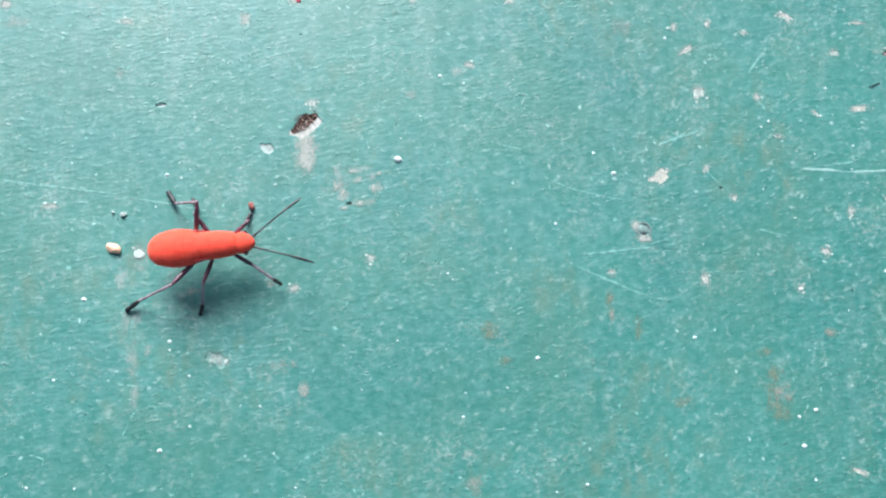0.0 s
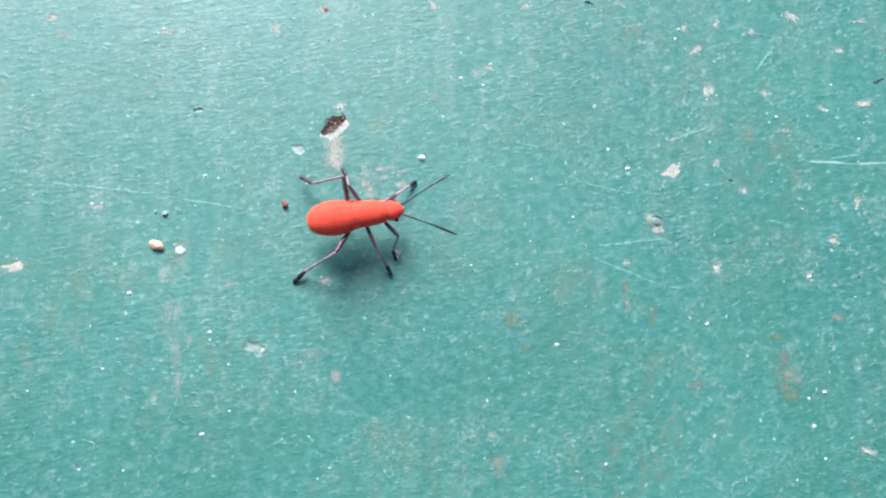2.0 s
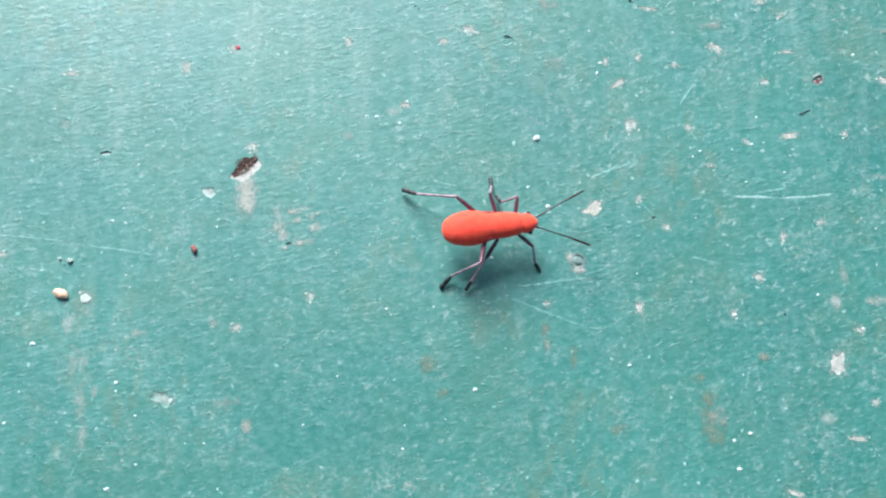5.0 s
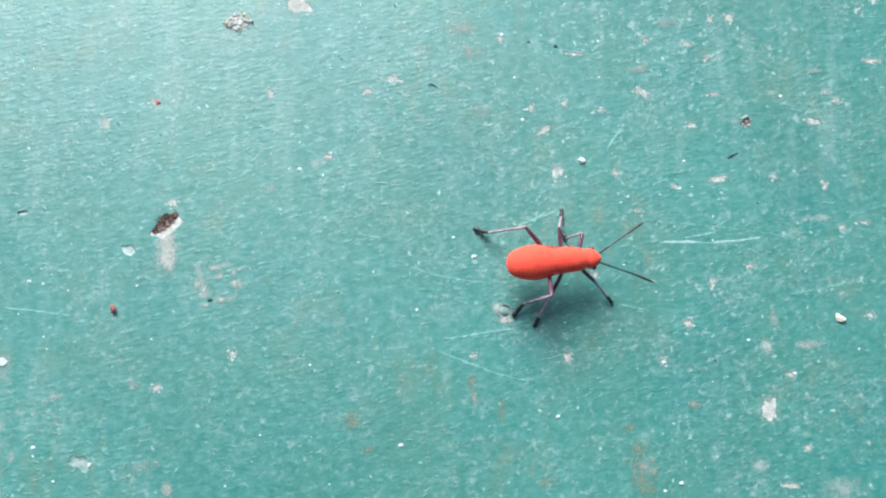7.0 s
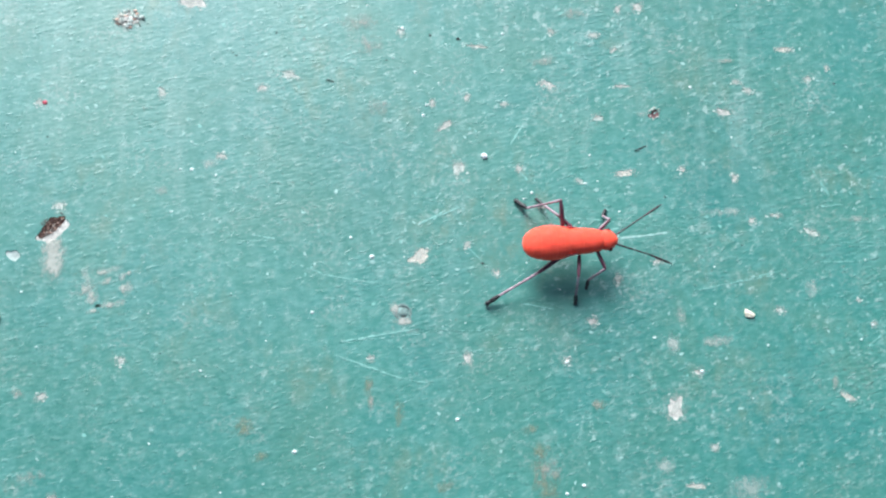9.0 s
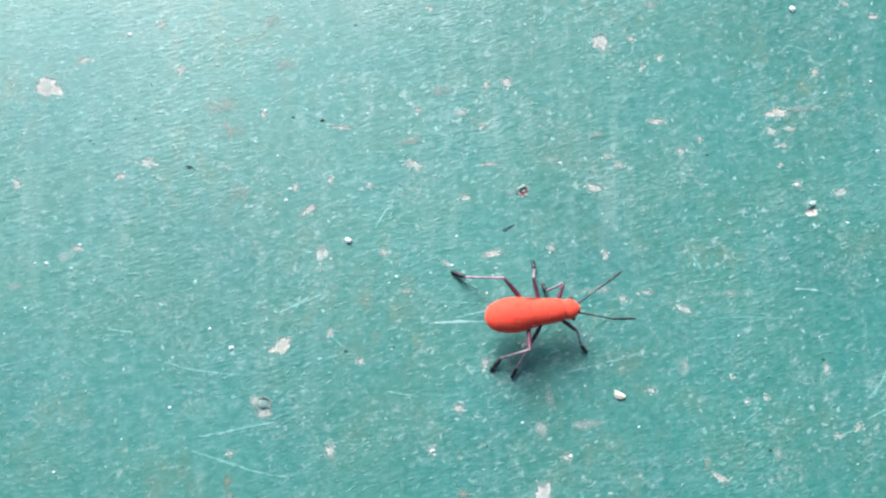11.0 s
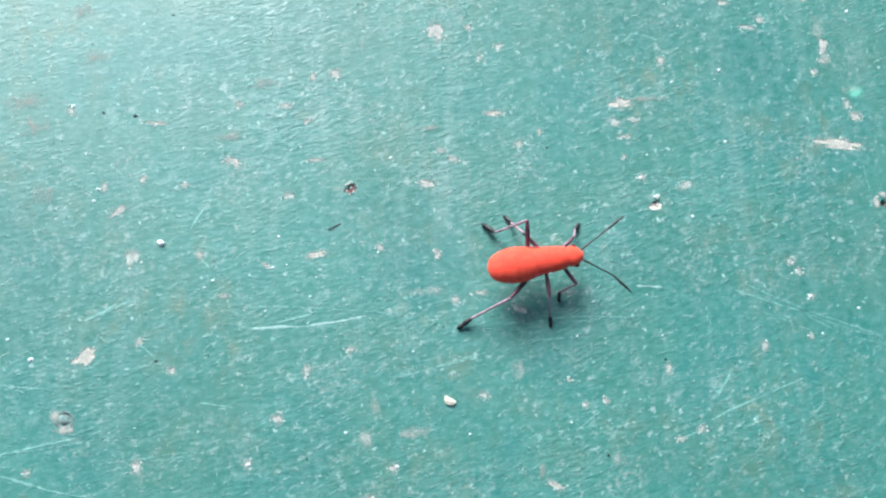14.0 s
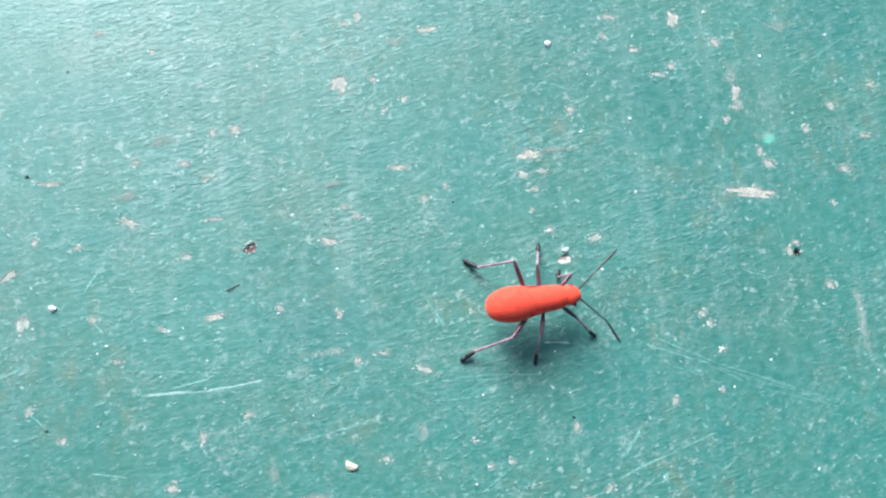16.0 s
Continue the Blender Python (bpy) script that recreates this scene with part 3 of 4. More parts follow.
def sheet():
    bm = bmesh.new()
    # the field round the insect's way, filled in millimetres between its rim and the chips
    field = ((-60.0, -40.0), (160.0, -40.0), (160.0, 100.0), (-60.0, 100.0))
    points, edges, owner = [Vector(p) for p in field], [(0, 1), (1, 2), (2, 3), (3, 0)], []
    for loop, *_ in recesses:
        first, n = len(points), len(loop)
        points += [(p / MM).to_2d() for p in loop]
        edges += [(first + k, first + (k + 1) % n) for k in range(n)]
        owner.append(first)
    places, _, faces, origin, _, _ = delaunay_2d_cdt(points, edges, [], 0, 1e-5)
    made = [bm.verts.new((p.x * MM, p.y * MM, 0)) for p in places]
    where = {old: k for k, olds in enumerate(origin) for old in olds}
    hole_of = {where[first + k]: n for n, first in enumerate(owner) for k in range(len(recesses[n][0]))}
    for f in faces:
        holes = {hole_of.get(k, -1) for k in f}
        hole = holes.pop()
        if holes or hole < 0 or not inside(sum((places[k] for k in f), Vector((0, 0))) / 3, [p.to_2d() / MM for p in recesses[hole][0]]):
            bm.faces.new([made[k] for k in f])
    rim = [made[where[k]] for k in range(4)]
    for first, (loop, depth, *_) in zip(owner, recesses):
        top = [made[where[first + k]] for k in range(len(loop))]
        bridged(bm, top, [bm.verts.new(p) for p in shrunk(loop, 0.3 * depth + 0.02, -depth)])
    half = 1.5
    far = [bm.verts.new((half * x, half * y, 0)) for x, y in ((-1, -1), (1, -1), (1, 1), (-1, 1))]
    bridged(bm, rim, far)
    low = [bm.verts.new((v.co.x, v.co.y, -0.012)) for v in far]
    bridged(bm, far, low)
    bm.faces.new(low)
    ob = part("ground", bm, PAINT, smooth=False)
    tagged(ob, "weathered sea-green painted sheet, chipped and speckled with dust", "ground", kind="structure")
    for k, (loop, depth, name, material, label, dish, rough) in enumerate(recesses):
        inner = shrunk(loop, 0.3 * depth + 0.02, -depth)
        part(name, dished(inner, dish, rough, 500 + k), material, ob, label)
    for k, (loop, depth, name, material, label, dish, rough) in enumerate(flush):
        part(name, dished([p + Vector((0, 0, (0.006 + 0.0005 * k) * MM)) for p in loop], -0.012, 0.003, 800 + k), material, ob, label)
    return ob


ground = sheet()


# the rust hole in its cream patch: a dark, crumbly pit with a ragged rim
def rust_hole():
    loop = [p + Vector((0, 0, -0.07 * MM)) for p in outline(HOLE[0] - 0.05, HOLE[1] + 0.22, 2.75, 1.45, 44, 21, 44, 0.20, 0.8)]
    bm = bmesh.new()
    r = random.Random(5)
    mid = sum(loop, Vector()) / len(loop)
    rings = [[bm.verts.new(p) for p in loop]]
    for u, z in ((0.08, 0.0), (0.22, -0.02), (0.4, -0.04), (0.6, -0.03), (0.8, 0.0)):
        rings.append([bm.verts.new(p.lerp(mid, u) + Vector((r.uniform(-0.05, 0.05), r.uniform(-0.05, 0.05), z + r.uniform(0, 0.09) + 0.015)) * MM) for p in loop])
    for a, b in zip(rings, rings[1:]):
        bridged(bm, a, b)
    bm.faces.new(rings[-1])
    part("rust_spot", bm, RUST, ground, "dark brown rusted pit", smooth=False)
    c, s = math.cos(radians(44)), math.sin(radians(44))
    for k in range(80):
        a, d = r.uniform(0, 6.28), r.random() ** 0.6 * 0.95
        u, v = 1.2 * d * math.cos(a), 0.62 * d * math.sin(a) - 0.12
        # darker rust on the upper-left half also stands for the shade inside the pit
        low = v < -0.05
        size = r.uniform(0.07, 0.2)
        pebble("rust_crumb", HOLE[0] - 0.05 + c * u - s * v, HOLE[1] + 0.22 + s * u + c * v, size, size * r.uniform(0.6, 1.0), 0.09, 700 + k, (CRUMB, PRIMER[0], CRUMB, RUST)[k % 4] if low else (RUST, RUST, CRUMB)[k % 3], -0.04, ground)


def pebble(name, x, y, w, h, tall, seed, material, z=0.0, parent=None, turn=0.0, label="", category="", group="", facets=0):
    """A faceted lump that rests on the sheet, sizes in millimetres."""
    r = random.Random(seed)
    bm = bmesh.new()
    bmesh.ops.create_icosphere(bm, subdivisions=facets or (2 if max(w, h) > 0.4 else 1), radius=1.0)
    cuts = [(Vector((r.uniform(-1, 1), r.uniform(-1, 1), r.uniform(-0.3, 1))).normalized(), r.uniform(0.55, 0.85)) for _ in range(6)]
    low = 0.0
    for v in bm.verts:
        for n, d in cuts:
            over = v.co.dot(n) - d
            if over > 0:
                v.co -= n * over
        v.co *= r.uniform(0.93, 1.05)
        v.co.z = max(v.co.z, -0.75)
        v.co = Vector((v.co.x * w / 2, v.co.y * h / 2, v.co.z * tall / 2)) * MM
        low = min(low, v.co.z)
    bm.normal_update()
    ob = part(name, bm, material, parent, label, smooth=False)
    ob.matrix_basis = pose(x * MM, y * MM, z * MM - low, 0, 0, turn)
    if category:
        tagged(ob, label, category, group)
    return ob


rust_hole()

# ---- loose grains and stones on the sheet ----
pebble("sand_grain", -21.01, 16.49, 1.55, 1.0, 0.6, 1, ORANGE, turn=-25, label="pinkish-cream seed-like grain lying on the sheet", category="grain")
pebble("red_grain", -8.71, 20.74, 0.85, 0.7, 0.65, 2, REDDISH, turn=-30, label="dull red grain lying on the sheet", category="grain")
pebble("stone", 63.36, 17.62, 1.6, 1.1, 0.42, 7, CREAM, turn=-28, facets=1, label="cream angular stone chip lying on the sheet", category="stone")
kicked_grain = pebble("sand_grain", 4.91, 25.72, 0.85, 0.75, 0.34, 4, WHITE, facets=1, label="white angular grain that the bug kicks along the sheet", category="grain", group="white grains")
pebble("sand_grain", 88.01, 57.98, 0.75, 0.7, 0.3, 8, WHITE, turn=70, label="small white angular grain on the sheet", category="grain", group="white grains")
pebble("sand_grain", -20.36, 19.69, 0.62, 0.5, 0.4, 9, PALE, turn=20, label="small greyish grain on the sheet", category="grain", group="white grains")
pebble("sand_grain", -21.28, 19.88, 0.36, 0.32, 0.3, 10, PALE, label="tiny greyish grain on the sheet", category="grain", group="white grains")
pebble("red_grain", -4.99, 41.63, 0.5, 0.45, 0.18, 17, CRIMSON, label="tiny crimson fleck on the sheet", category="grain")
pebble("paint_flake", -18.73, 16.05, 1.15, 0.9, 0.12, 51, PALE, turn=15, label="loose white paint flake on the sheet", category="paint flake", group="paint flakes")
pebble("paint_flake", 55.79, 39.4, 0.34, 0.3, 0.1, 54, PALE, turn=25, label="loose white paint flake beside a pock", category="paint flake", group="paint flakes")
pebble("paint_flake", -10.47, 6.2, 0.4, 0.6, 0.1, 52, PALE, turn=-15, label="loose white paint flake at a shallow gouge", category="paint flake", group="paint flakes")
pebble("paint_flake", 86.6, 35.9, 0.9, 0.5, 0.12, 53, PALE, turn=25, label="loose white paint flake above a pock", category="paint flake", group="paint flakes")

# pale crumbs of primer round two rusty pocks
for x, y, reach, count in ((55.97, 38.95, 0.75, 16), (110.85, 33.7, 0.85, 18)):
    heap = random.Random(int(x))
    for k in range(count):
        a, d, w = heap.uniform(0, 6.28), reach * heap.uniform(0.65, 1.15), heap.uniform(0.1, 0.3)
        pebble("primer_crumb", x + d * math.cos(a), y + 0.8 * d * math.sin(a), w, w * heap.uniform(0.6, 1.0), 0.09, 600 + k, (PRIMER[2], PALE, PRIMER[0])[k % 3], -0.01, ground, facets=1)


def paint_blister():
    """A grey-green bump of paint in a pale ring."""
    bm = bmesh.new()
    r = random.Random(3)
    rings = []
    for d, z in ((1.3, 0.0), (1.1, 0.06), (0.95, 0.04), (0.85, 0.0), (0.7, 0.05), (0.45, 0.11), (0.2, 0.13)):
        rings.append([bm.verts.new(((28.89 + 0.72 * d * math.cos(a) * r.uniform(0.78, 1.14)) * MM, (19.36 + 0.66 * d * math.sin(a) * r.uniform(0.78, 1.14)) * MM, (z + r.uniform(-0.02, 0.02) - 0.005) * MM)) for a in (2 * math.pi * k / 22 for k in range(22))])
    for a, b in zip(rings, rings[1:]):
        bridged(bm, a, b)
    bm.faces.new(rings[-1])
    part("paint_blister", bm, BLISTER, ground, "grey-green blister in a pale ring")


paint_blister()
# a crumbly splash of dried mortar
mortar = tagged(new("mortar_splash"), "crumbly grey-cream splash of dried mortar stuck on the sheet", "mortar")
mortar.empty_display_size = 0.001
crumble = random.Random(9)
for k in range(44):
    a, d = crumble.uniform(0, 6.28), crumble.random() ** 0.5
    dx, dy, w = 1.5 * d * math.cos(a), 1.0 * d * math.sin(a), crumble.uniform(0.3, 0.75) * (1.15 - 0.5 * d)
    pebble("lump", 2.86 + dx, 50.3 + dy, w, w * crumble.uniform(0.6, 0.95), crumble.uniform(0.15, 0.32), 40 + k, (PALE, PRIMER[2], GREYISH, PALE, CRUMB)[k % 5], 0.0, mortar, turn=37 * k, facets=1)


def chunk(bm, x, y, w, h, tall, r):
    """A small five-sided crumb added to a mesh."""
    a0 = r.uniform(0, 6.28)
    base = [bm.verts.new(((x + 0.5 * w * math.cos(a0 + k * 1.2566) * r.uniform(0.7, 1.1)) * MM, (y + 0.5 * h * math.sin(a0 + k * 1.2566) * r.uniform(0.7, 1.1)) * MM, 0)) for k in range(5)]
    top = bm.verts.new(((x + r.uniform(-0.1, 0.1) * w) * MM, (y + r.uniform(-0.1, 0.1) * h) * MM, tall * MM))
    for k in range(5):
        bm.faces.new((base[k], base[(k + 1) % 5], top))


def crumbs(name, items, material, label, seed, tall=0.5):
    bm = bmesh.new()
    r = random.Random(seed)
    for x, y, w, h in items:
        chunk(bm, x, y, w, h, min(w, h) * tall, r)
    return tagged(part(name, bm, material, smooth=False), label, "grit", kind="stuff")


crumbs("grit", [(x, y, w * 0.85, w * 0.7) for x, y, w in SPECKS], GRIT, "white specks of grit stuck to the paint", 21, 0.3)
crumbs("dark_grit", [(x, y, w * 0.75, h * 0.75) for x, y, w, h in CRUMBS], BLACK, "black specks of dirt on the paint", 22)
broken = random.Random(66)
bits = [(x + 0.75 * w * math.cos(a), y + 0.75 * h * math.sin(a), s, s * broken.uniform(0.5, 0.9)) for x, y, w, h, _ in CHIPS for a, s in ((broken.uniform(0, 6.28), 0.12 + 0.28 * broken.random() ** 2) for _ in range(4))]
crumbs("chip_crumbs", bits, PRIMER[1], "pale crumbs of primer round the chips", 25, 0.12)
dice = random.Random(77)
crumbs("fine_grit", [(dice.uniform(-45, 140), dice.uniform(-20, 80), s, s * dice.uniform(0.5, 1.0)) for s in (0.10 + 0.22 * dice.random() ** 3 for _ in range(500))], GRIT, "fine pale dust and grit on the paint", 23, 0.35)
crumbs("fine_dark_grit", [(dice.uniform(-45, 140), dice.uniform(-20, 80), s, s * dice.uniform(0.5, 1.0)) for s in (0.08 + 0.14 * dice.random() ** 2 for _ in range(320))], BLACK, "fine dark dust on the paint", 24, 0.3)


def fibre(x, y, length, turn, seed):
    bm = bmesh.new()
    r = random.Random(seed)
    n = 6
    lathe(bm, [(length * (k / n - 0.5), 0.055 if 0 < k < n else 0.02, 0.05 if 0 < k < n else 0.02, 0.06 + 0.05 * math.sin(k)) for k in range(n + 1)], 6)
    for v in bm.verts:
        v.co.y += 0.12 * MM * math.sin(v.co.x / (length * MM) * 3 + seed)
    ob = part("fibre", bm, BLACK)
    ob.matrix_basis = pose(x * MM, y * MM, 0, 0, 0, turn)
    tagged(ob, "short dark strip on the sheet: plant fibre, at one pock its rim shade", "fibre", "fibres")


for k, (x, y, length, turn) in enumerate(FIBRES):
    fibre(x, y, length, turn, k)
fibre(111.1, 33.5, 1.0, 60, 5)
# no fibre: a dark strip standing for the shade under the cream pock's upper rim
fibre(86.47, 35.48, 0.9, 0, 6)


def scratch(x0, y0, x1, y1, w, seed):
    """A burr of scraped paint along a line, broken and of uneven width."""
    r = random.Random(seed)
    bm = bmesh.new()
    a, b = Vector((x0, y0, 0)), Vector((x1, y1, 0))
    way = (b - a).normalized()
    side = Vector((-way.y, way.x, 0))
    n = max(6, int((b - a).length / 0.35))
    last = None
    bow = r.uniform(-0.02, 0.02) * (b - a).length
    for k in range(n + 1):
        u = k / n
        p = a.lerp(b, u) + side * (bow * math.sin(math.pi * u) + r.uniform(-0.03, 0.03))
        wide = w * 0.5 * r.uniform(0.35, 1.1) * min(1.0, 6 * u + 0.2, 6 * (1 - u) + 0.2)
        row = [bm.verts.new((p + side * o + Vector((0, 0, z))) * MM) for o, z in ((-wide, 0.004), (0, 0.03), (wide, 0.004))]
        if last and r.random() > (0.03 if w > 0.2 else 0.14):
            for i in (0, 1):
                bm.faces.new((last[i], row[i], row[i + 1], last[i + 1]))
        last = row
    part("scratch", bm, SCRAPE if w > 0.22 else FAINT, ground)


for k, s in enumerate(SCRATCHES):
    scratch(*s, 900 + k)



def scuffs():
    """Short fine strokes and ragged nicks in the paint, denser towards the far end of the sheet."""
    r = random.Random(41)
    pale, bright = bmesh.new(), bmesh.new()
    for k in range(3800):
        x, y = r.uniform(-42, 138), r.uniform(-16, 74)
        if r.random() > 0.35 + 0.65 * min(1.0, max(0.0, (x + 0.6 * y) / 110)):
            continue
        bm = bright if r.random() < 0.3 else pale
        stroke = r.random() < 0.55
        long = r.uniform(0.25, 0.55) if not stroke else 0.35 + 1.1 * r.random() ** 2
        wide = long * r.uniform(0.35, 0.8) if not stroke else r.uniform(0.04, 0.09)
        a = radians(r.gauss(10, 14) if stroke else r.uniform(0, 180))
        c, s = math.cos(a), math.sin(a)
        n = 4
        bend = r.uniform(-0.12, 0.12) * long
        top, low = [], []
        for i in range(n + 1):
            u = i / n
            thick = 0.5 * wide * (math.sin(math.pi * u) * 0.8 + 0.2) * r.uniform(0.45, 1.2)
            for row, side in ((top, 1), (low, -1)):
                p, q = long * (u - 0.5), bend * math.sin(math.pi * u) + side * thick
                row.append(bm.verts.new(((x + c * p - s * q) * MM, (y + s * p + c * q) * MM, (0.005 + 0.012 * math.sin(math.pi * u)) * MM)))
        for i in range(n):
            bm.faces.new((low[i], low[i + 1], top[i + 1], top[i]))
    tagged(part("scuffs", pale, FAINT, smooth=False), "fine pale scuffs in the green paint", "scuff", kind="stuff")
    tagged(part("nicks", bright, SCRAPE, smooth=False), "tiny whitish nicks in the green paint", "scuff", kind="stuff")


scuffs()
# thin films of dust, and the worn margins of the chips
films = [(110.42, 45.86, 1.3, 0.9, 0.0, FRESH)]
films += [(x, y, w * 0.7, h * 0.7, 0.0, OLIVE if (x, y) in GRIMY else (DUSTY, GREYFILM)[k % 2]) for k, (x, y, w, h) in enumerate(STAINS)]
films += [(x, y, w * 0.95 + 0.25, h * 0.95 + 0.3, turn, MARGIN) for x, y, w, h, turn in CHIPS]
# the dark film at the hole's upper left paints rust and pit shade together
films += [(2.86, 50.3, 1.9, 1.5, 0.0, WASH), (54.56, 38.87, 0.9, 0.6, 0.0, DUSTY), (110.2, 33.6, 0.5, 0.9, 0.0, WASH), (111.0, 34.4, 0.7, 0.4, 0.0, WASH), (HOLE[0] + 0.1, HOLE[1] - 2.9, 1.5, 3.2, 0.0, WASH), (HOLE[0] + 0.15, HOLE[1] - 2.0, 1.1, 1.6, 0.0, CRUST), (HOLE[0] - 0.5, HOLE[1] + 0.45, 1.5, 0.65, 44.0, RUST_SHADE), (-11.24, 6.38, 1.5, 0.9, -12.0, MARGIN), (28.9, 18.5, 1.2, 0.5, 0.0, WASH), (28.1, 19.8, 0.6, 0.9, 0.0, WASH)]
for x, y, w, h in ((-1.05, 22.8, 0.7, 1.1), (1.16, 23.7, 1.2, 0.5), (2.55, 22.8, 0.6, 1.2), (1.2, 21.3, 1.1, 0.5), (3.1, 24.3, 0.9, 0.4), (0.6, 24.5, 0.9, 0.4), (-0.2, 22.3, 0.5, 0.9), (-0.2, 20.8, 0.9, 0.4)):
    films.append((x, y, w, h, 20.0, CRUST))
for x, y, w, h in ((41.4, 5.4, 1.3, 1.1), (41.7, 2.3, 1.7, 1.7), (31.9, 2.9, 1.1, 0.7), (13.7, 9.1, 1.0, 0.9), (15.1, 6.6, 1.2, 0.6), (40.6, 7.6, 1.0, 0.6)):
    films.append((x, y, w * 1.3, h * 1.3, 10.0, OLIVE))
films += [(x, y, w * 0.9, h * 0.9, 0.0, PINKISH) for x, y, w, h in BLUSH]
for k, (x, y, w, h, turn, film) in enumerate(films):
    bm = bmesh.new()
    bmesh.ops.create_grid(bm, x_segments=1, y_segments=1, size=1.0)
    ob = part("dust_film", bm, film, ground)
    ob.matrix_basis = pose(x * MM, y * MM, (0.010 + 0.0003 * k) * MM, 0, 0, turn) @ Matrix.Diagonal((w * MM, h * MM, 1, 1))


# ---- the insect ----
HEIGHT = 2.95  # of the body's middle over the sheet
# hips: forward, to the left, up; rest: where the foot stands in mid-stride; limbs: femur, tibia, tarsus
LEGS = {
    "front": dict(hip=(2.6, 0.75, 2.45), rest={1: (4.2, 3.75), -1: (4.65, 4.4)}, limbs=(2.1, 2.3, 1.0), knee={1: (0.7, 0.2, 0.9), -1: (0.8, 0.25, 0.85)}, lift=0.9),
    "middle": dict(hip=(0.9, 0.95, 2.35), rest={1: (0.35, 5.7), -1: (-0.15, 5.85)}, limbs=(2.5, 2.7, 1.1), knee={1: (-0.35, 0.1, 0.95), -1: (-0.15, 0.1, 0.95)}, lift=0.9),
    "hind": dict(hip=(-0.5, 1.0, 2.35), rest={1: (-5.4, 5.2), -1: (-6.15, 5.15)}, limbs=(3.35, 4.25, 1.7), knee={1: (0.5, 0.4, 0.9), -1: (0.25, 0.4, 0.9)}, lift=0.9),
}
# where the swings begin and end, seconds, leg by leg
SWINGS = {
    ("front", -1): [(-1.25, -0.90), (-0.30, 0.08), (1.00, 1.38), (2.15, 2.58), (3.23, 3.62), (4.30, 4.68), (5.40, 5.80), (6.53, 6.92), (7.60, 7.98), (8.90, 9.30), (10.20, 10.60), (11.60, 11.98), (12.83, 13.20), (14.00, 14.40), (15.10, 15.55)],
    ("middle", 1): [(-1.05, -0.70), (0.00, 0.36), (1.10, 1.45), (2.20, 2.58), (3.30, 3.68), (4.37, 4.75), (5.47, 5.85), (6.53, 6.90), (7.63, 8.00), (8.95, 9.33), (10.30, 10.65), (11.70, 12.05), (12.90, 13.25), (14.05, 14.42), (15.20, 15.55)],
    ("hind", -1): [(-1.14, -0.71), (-0.02, 0.37), (1.21, 1.65), (2.28, 2.72), (3.31, 3.72), (4.36, 4.82), (5.46, 5.92), (6.56, 6.97), (7.69, 8.09), (8.96, 9.42), (10.38, 10.87), (11.74, 12.15), (12.91, 13.35), (14.01, 14.44), (15.20, 15.63), (17.36, 17.87)],
    ("front", 1): [(-0.65, -0.30), (0.47, 0.88), (1.60, 1.98), (2.78, 3.12), (3.78, 4.10), (4.90, 5.25), (6.00, 6.36), (7.07, 7.42), (8.25, 8.62), (9.55, 9.92), (10.95, 11.32), (12.10, 12.46), (13.45, 13.85), (14.60, 14.98), (17.35, 17.70)],
    ("middle", -1): [(-0.55, -0.20), (0.57, 0.90), (1.70, 2.02), (2.80, 3.10), (3.80, 4.12), (4.95, 5.28), (6.13, 6.42), (7.10, 7.42), (8.30, 8.66), (9.60, 9.95), (11.03, 11.35), (12.23, 12.65), (13.45, 13.82), (14.67, 15.00), (17.35, 17.70)],
    ("hind", 1): [(-0.54, -0.13), (0.59, 1.05), (1.71, 2.15), (2.71, 3.19), (3.74, 4.19), (4.88, 5.37), (6.06, 6.49), (7.01, 7.47), (8.24, 8.75), (9.56, 10.05), (11.08, 11.55), (12.29, 12.77), (13.46, 13.92), (14.61, 15.09), (17.26, 17.77)],
}
# where the feet stand after their swings, millimetres on the sheet; the rest of the steps follow the gait
FOOTHOLDS = {}
FOOTHOLDS["front", -1] = {1: (-4.53, 13.41), 2: (2.34, 15.16), 3: (9.53, 16.51), 4: (17.61, 17.45), 6: (32.61, 18.76), 7: (40.02, 19.72), 8: (46.42, 20.67), 10: (60.68, 22.02), 11: (67.82, 24.41), 12: (75.08, 26.02), 13: (82.45, 25.94), 14: (88.41, 26.85)}
FOOTHOLDS["middle", 1] = {0: (-14.20, 21.40), 1: (-9.57, 22.86), 2: (-3.09, 24.52), 3: (4.17, 25.72), 4: (12.07, 26.80), 6: (28.05, 28.83), 7: (35.38, 29.80), 8: (42.60, 30.20), 10: (56.22, 31.68), 11: (63.15, 33.99), 12: (70.69, 35.08), 13: (78.00, 35.74), 14: (83.89, 36.84)}
FOOTHOLDS["hind", -1] = {0: (-19.60, 10.70), 1: (-13.97, 11.14), 2: (-7.72, 12.84), 3: (0.03, 14.04), 4: (7.26, 15.44), 6: (22.70, 17.40), 7: (29.67, 18.80), 9: (44.30, 20.90), 10: (50.86, 20.88), 11: (58.03, 22.68), 12: (64.88, 24.32), 13: (71.90, 25.08), 14: (74.67, 26.01)}
FOOTHOLDS["front", 1] = {0: (-8.72, 20.11), 1: (-2.80, 22.36), 2: (4.39, 23.40), 3: (12.23, 24.75), 4: (20.00, 25.90), 6: (35.20, 27.43), 7: (43.02, 28.18), 9: (56.75, 29.19), 10: (62.80, 30.82), 11: (70.22, 32.95), 12: (78.20, 33.70), 13: (85.63, 33.97)}
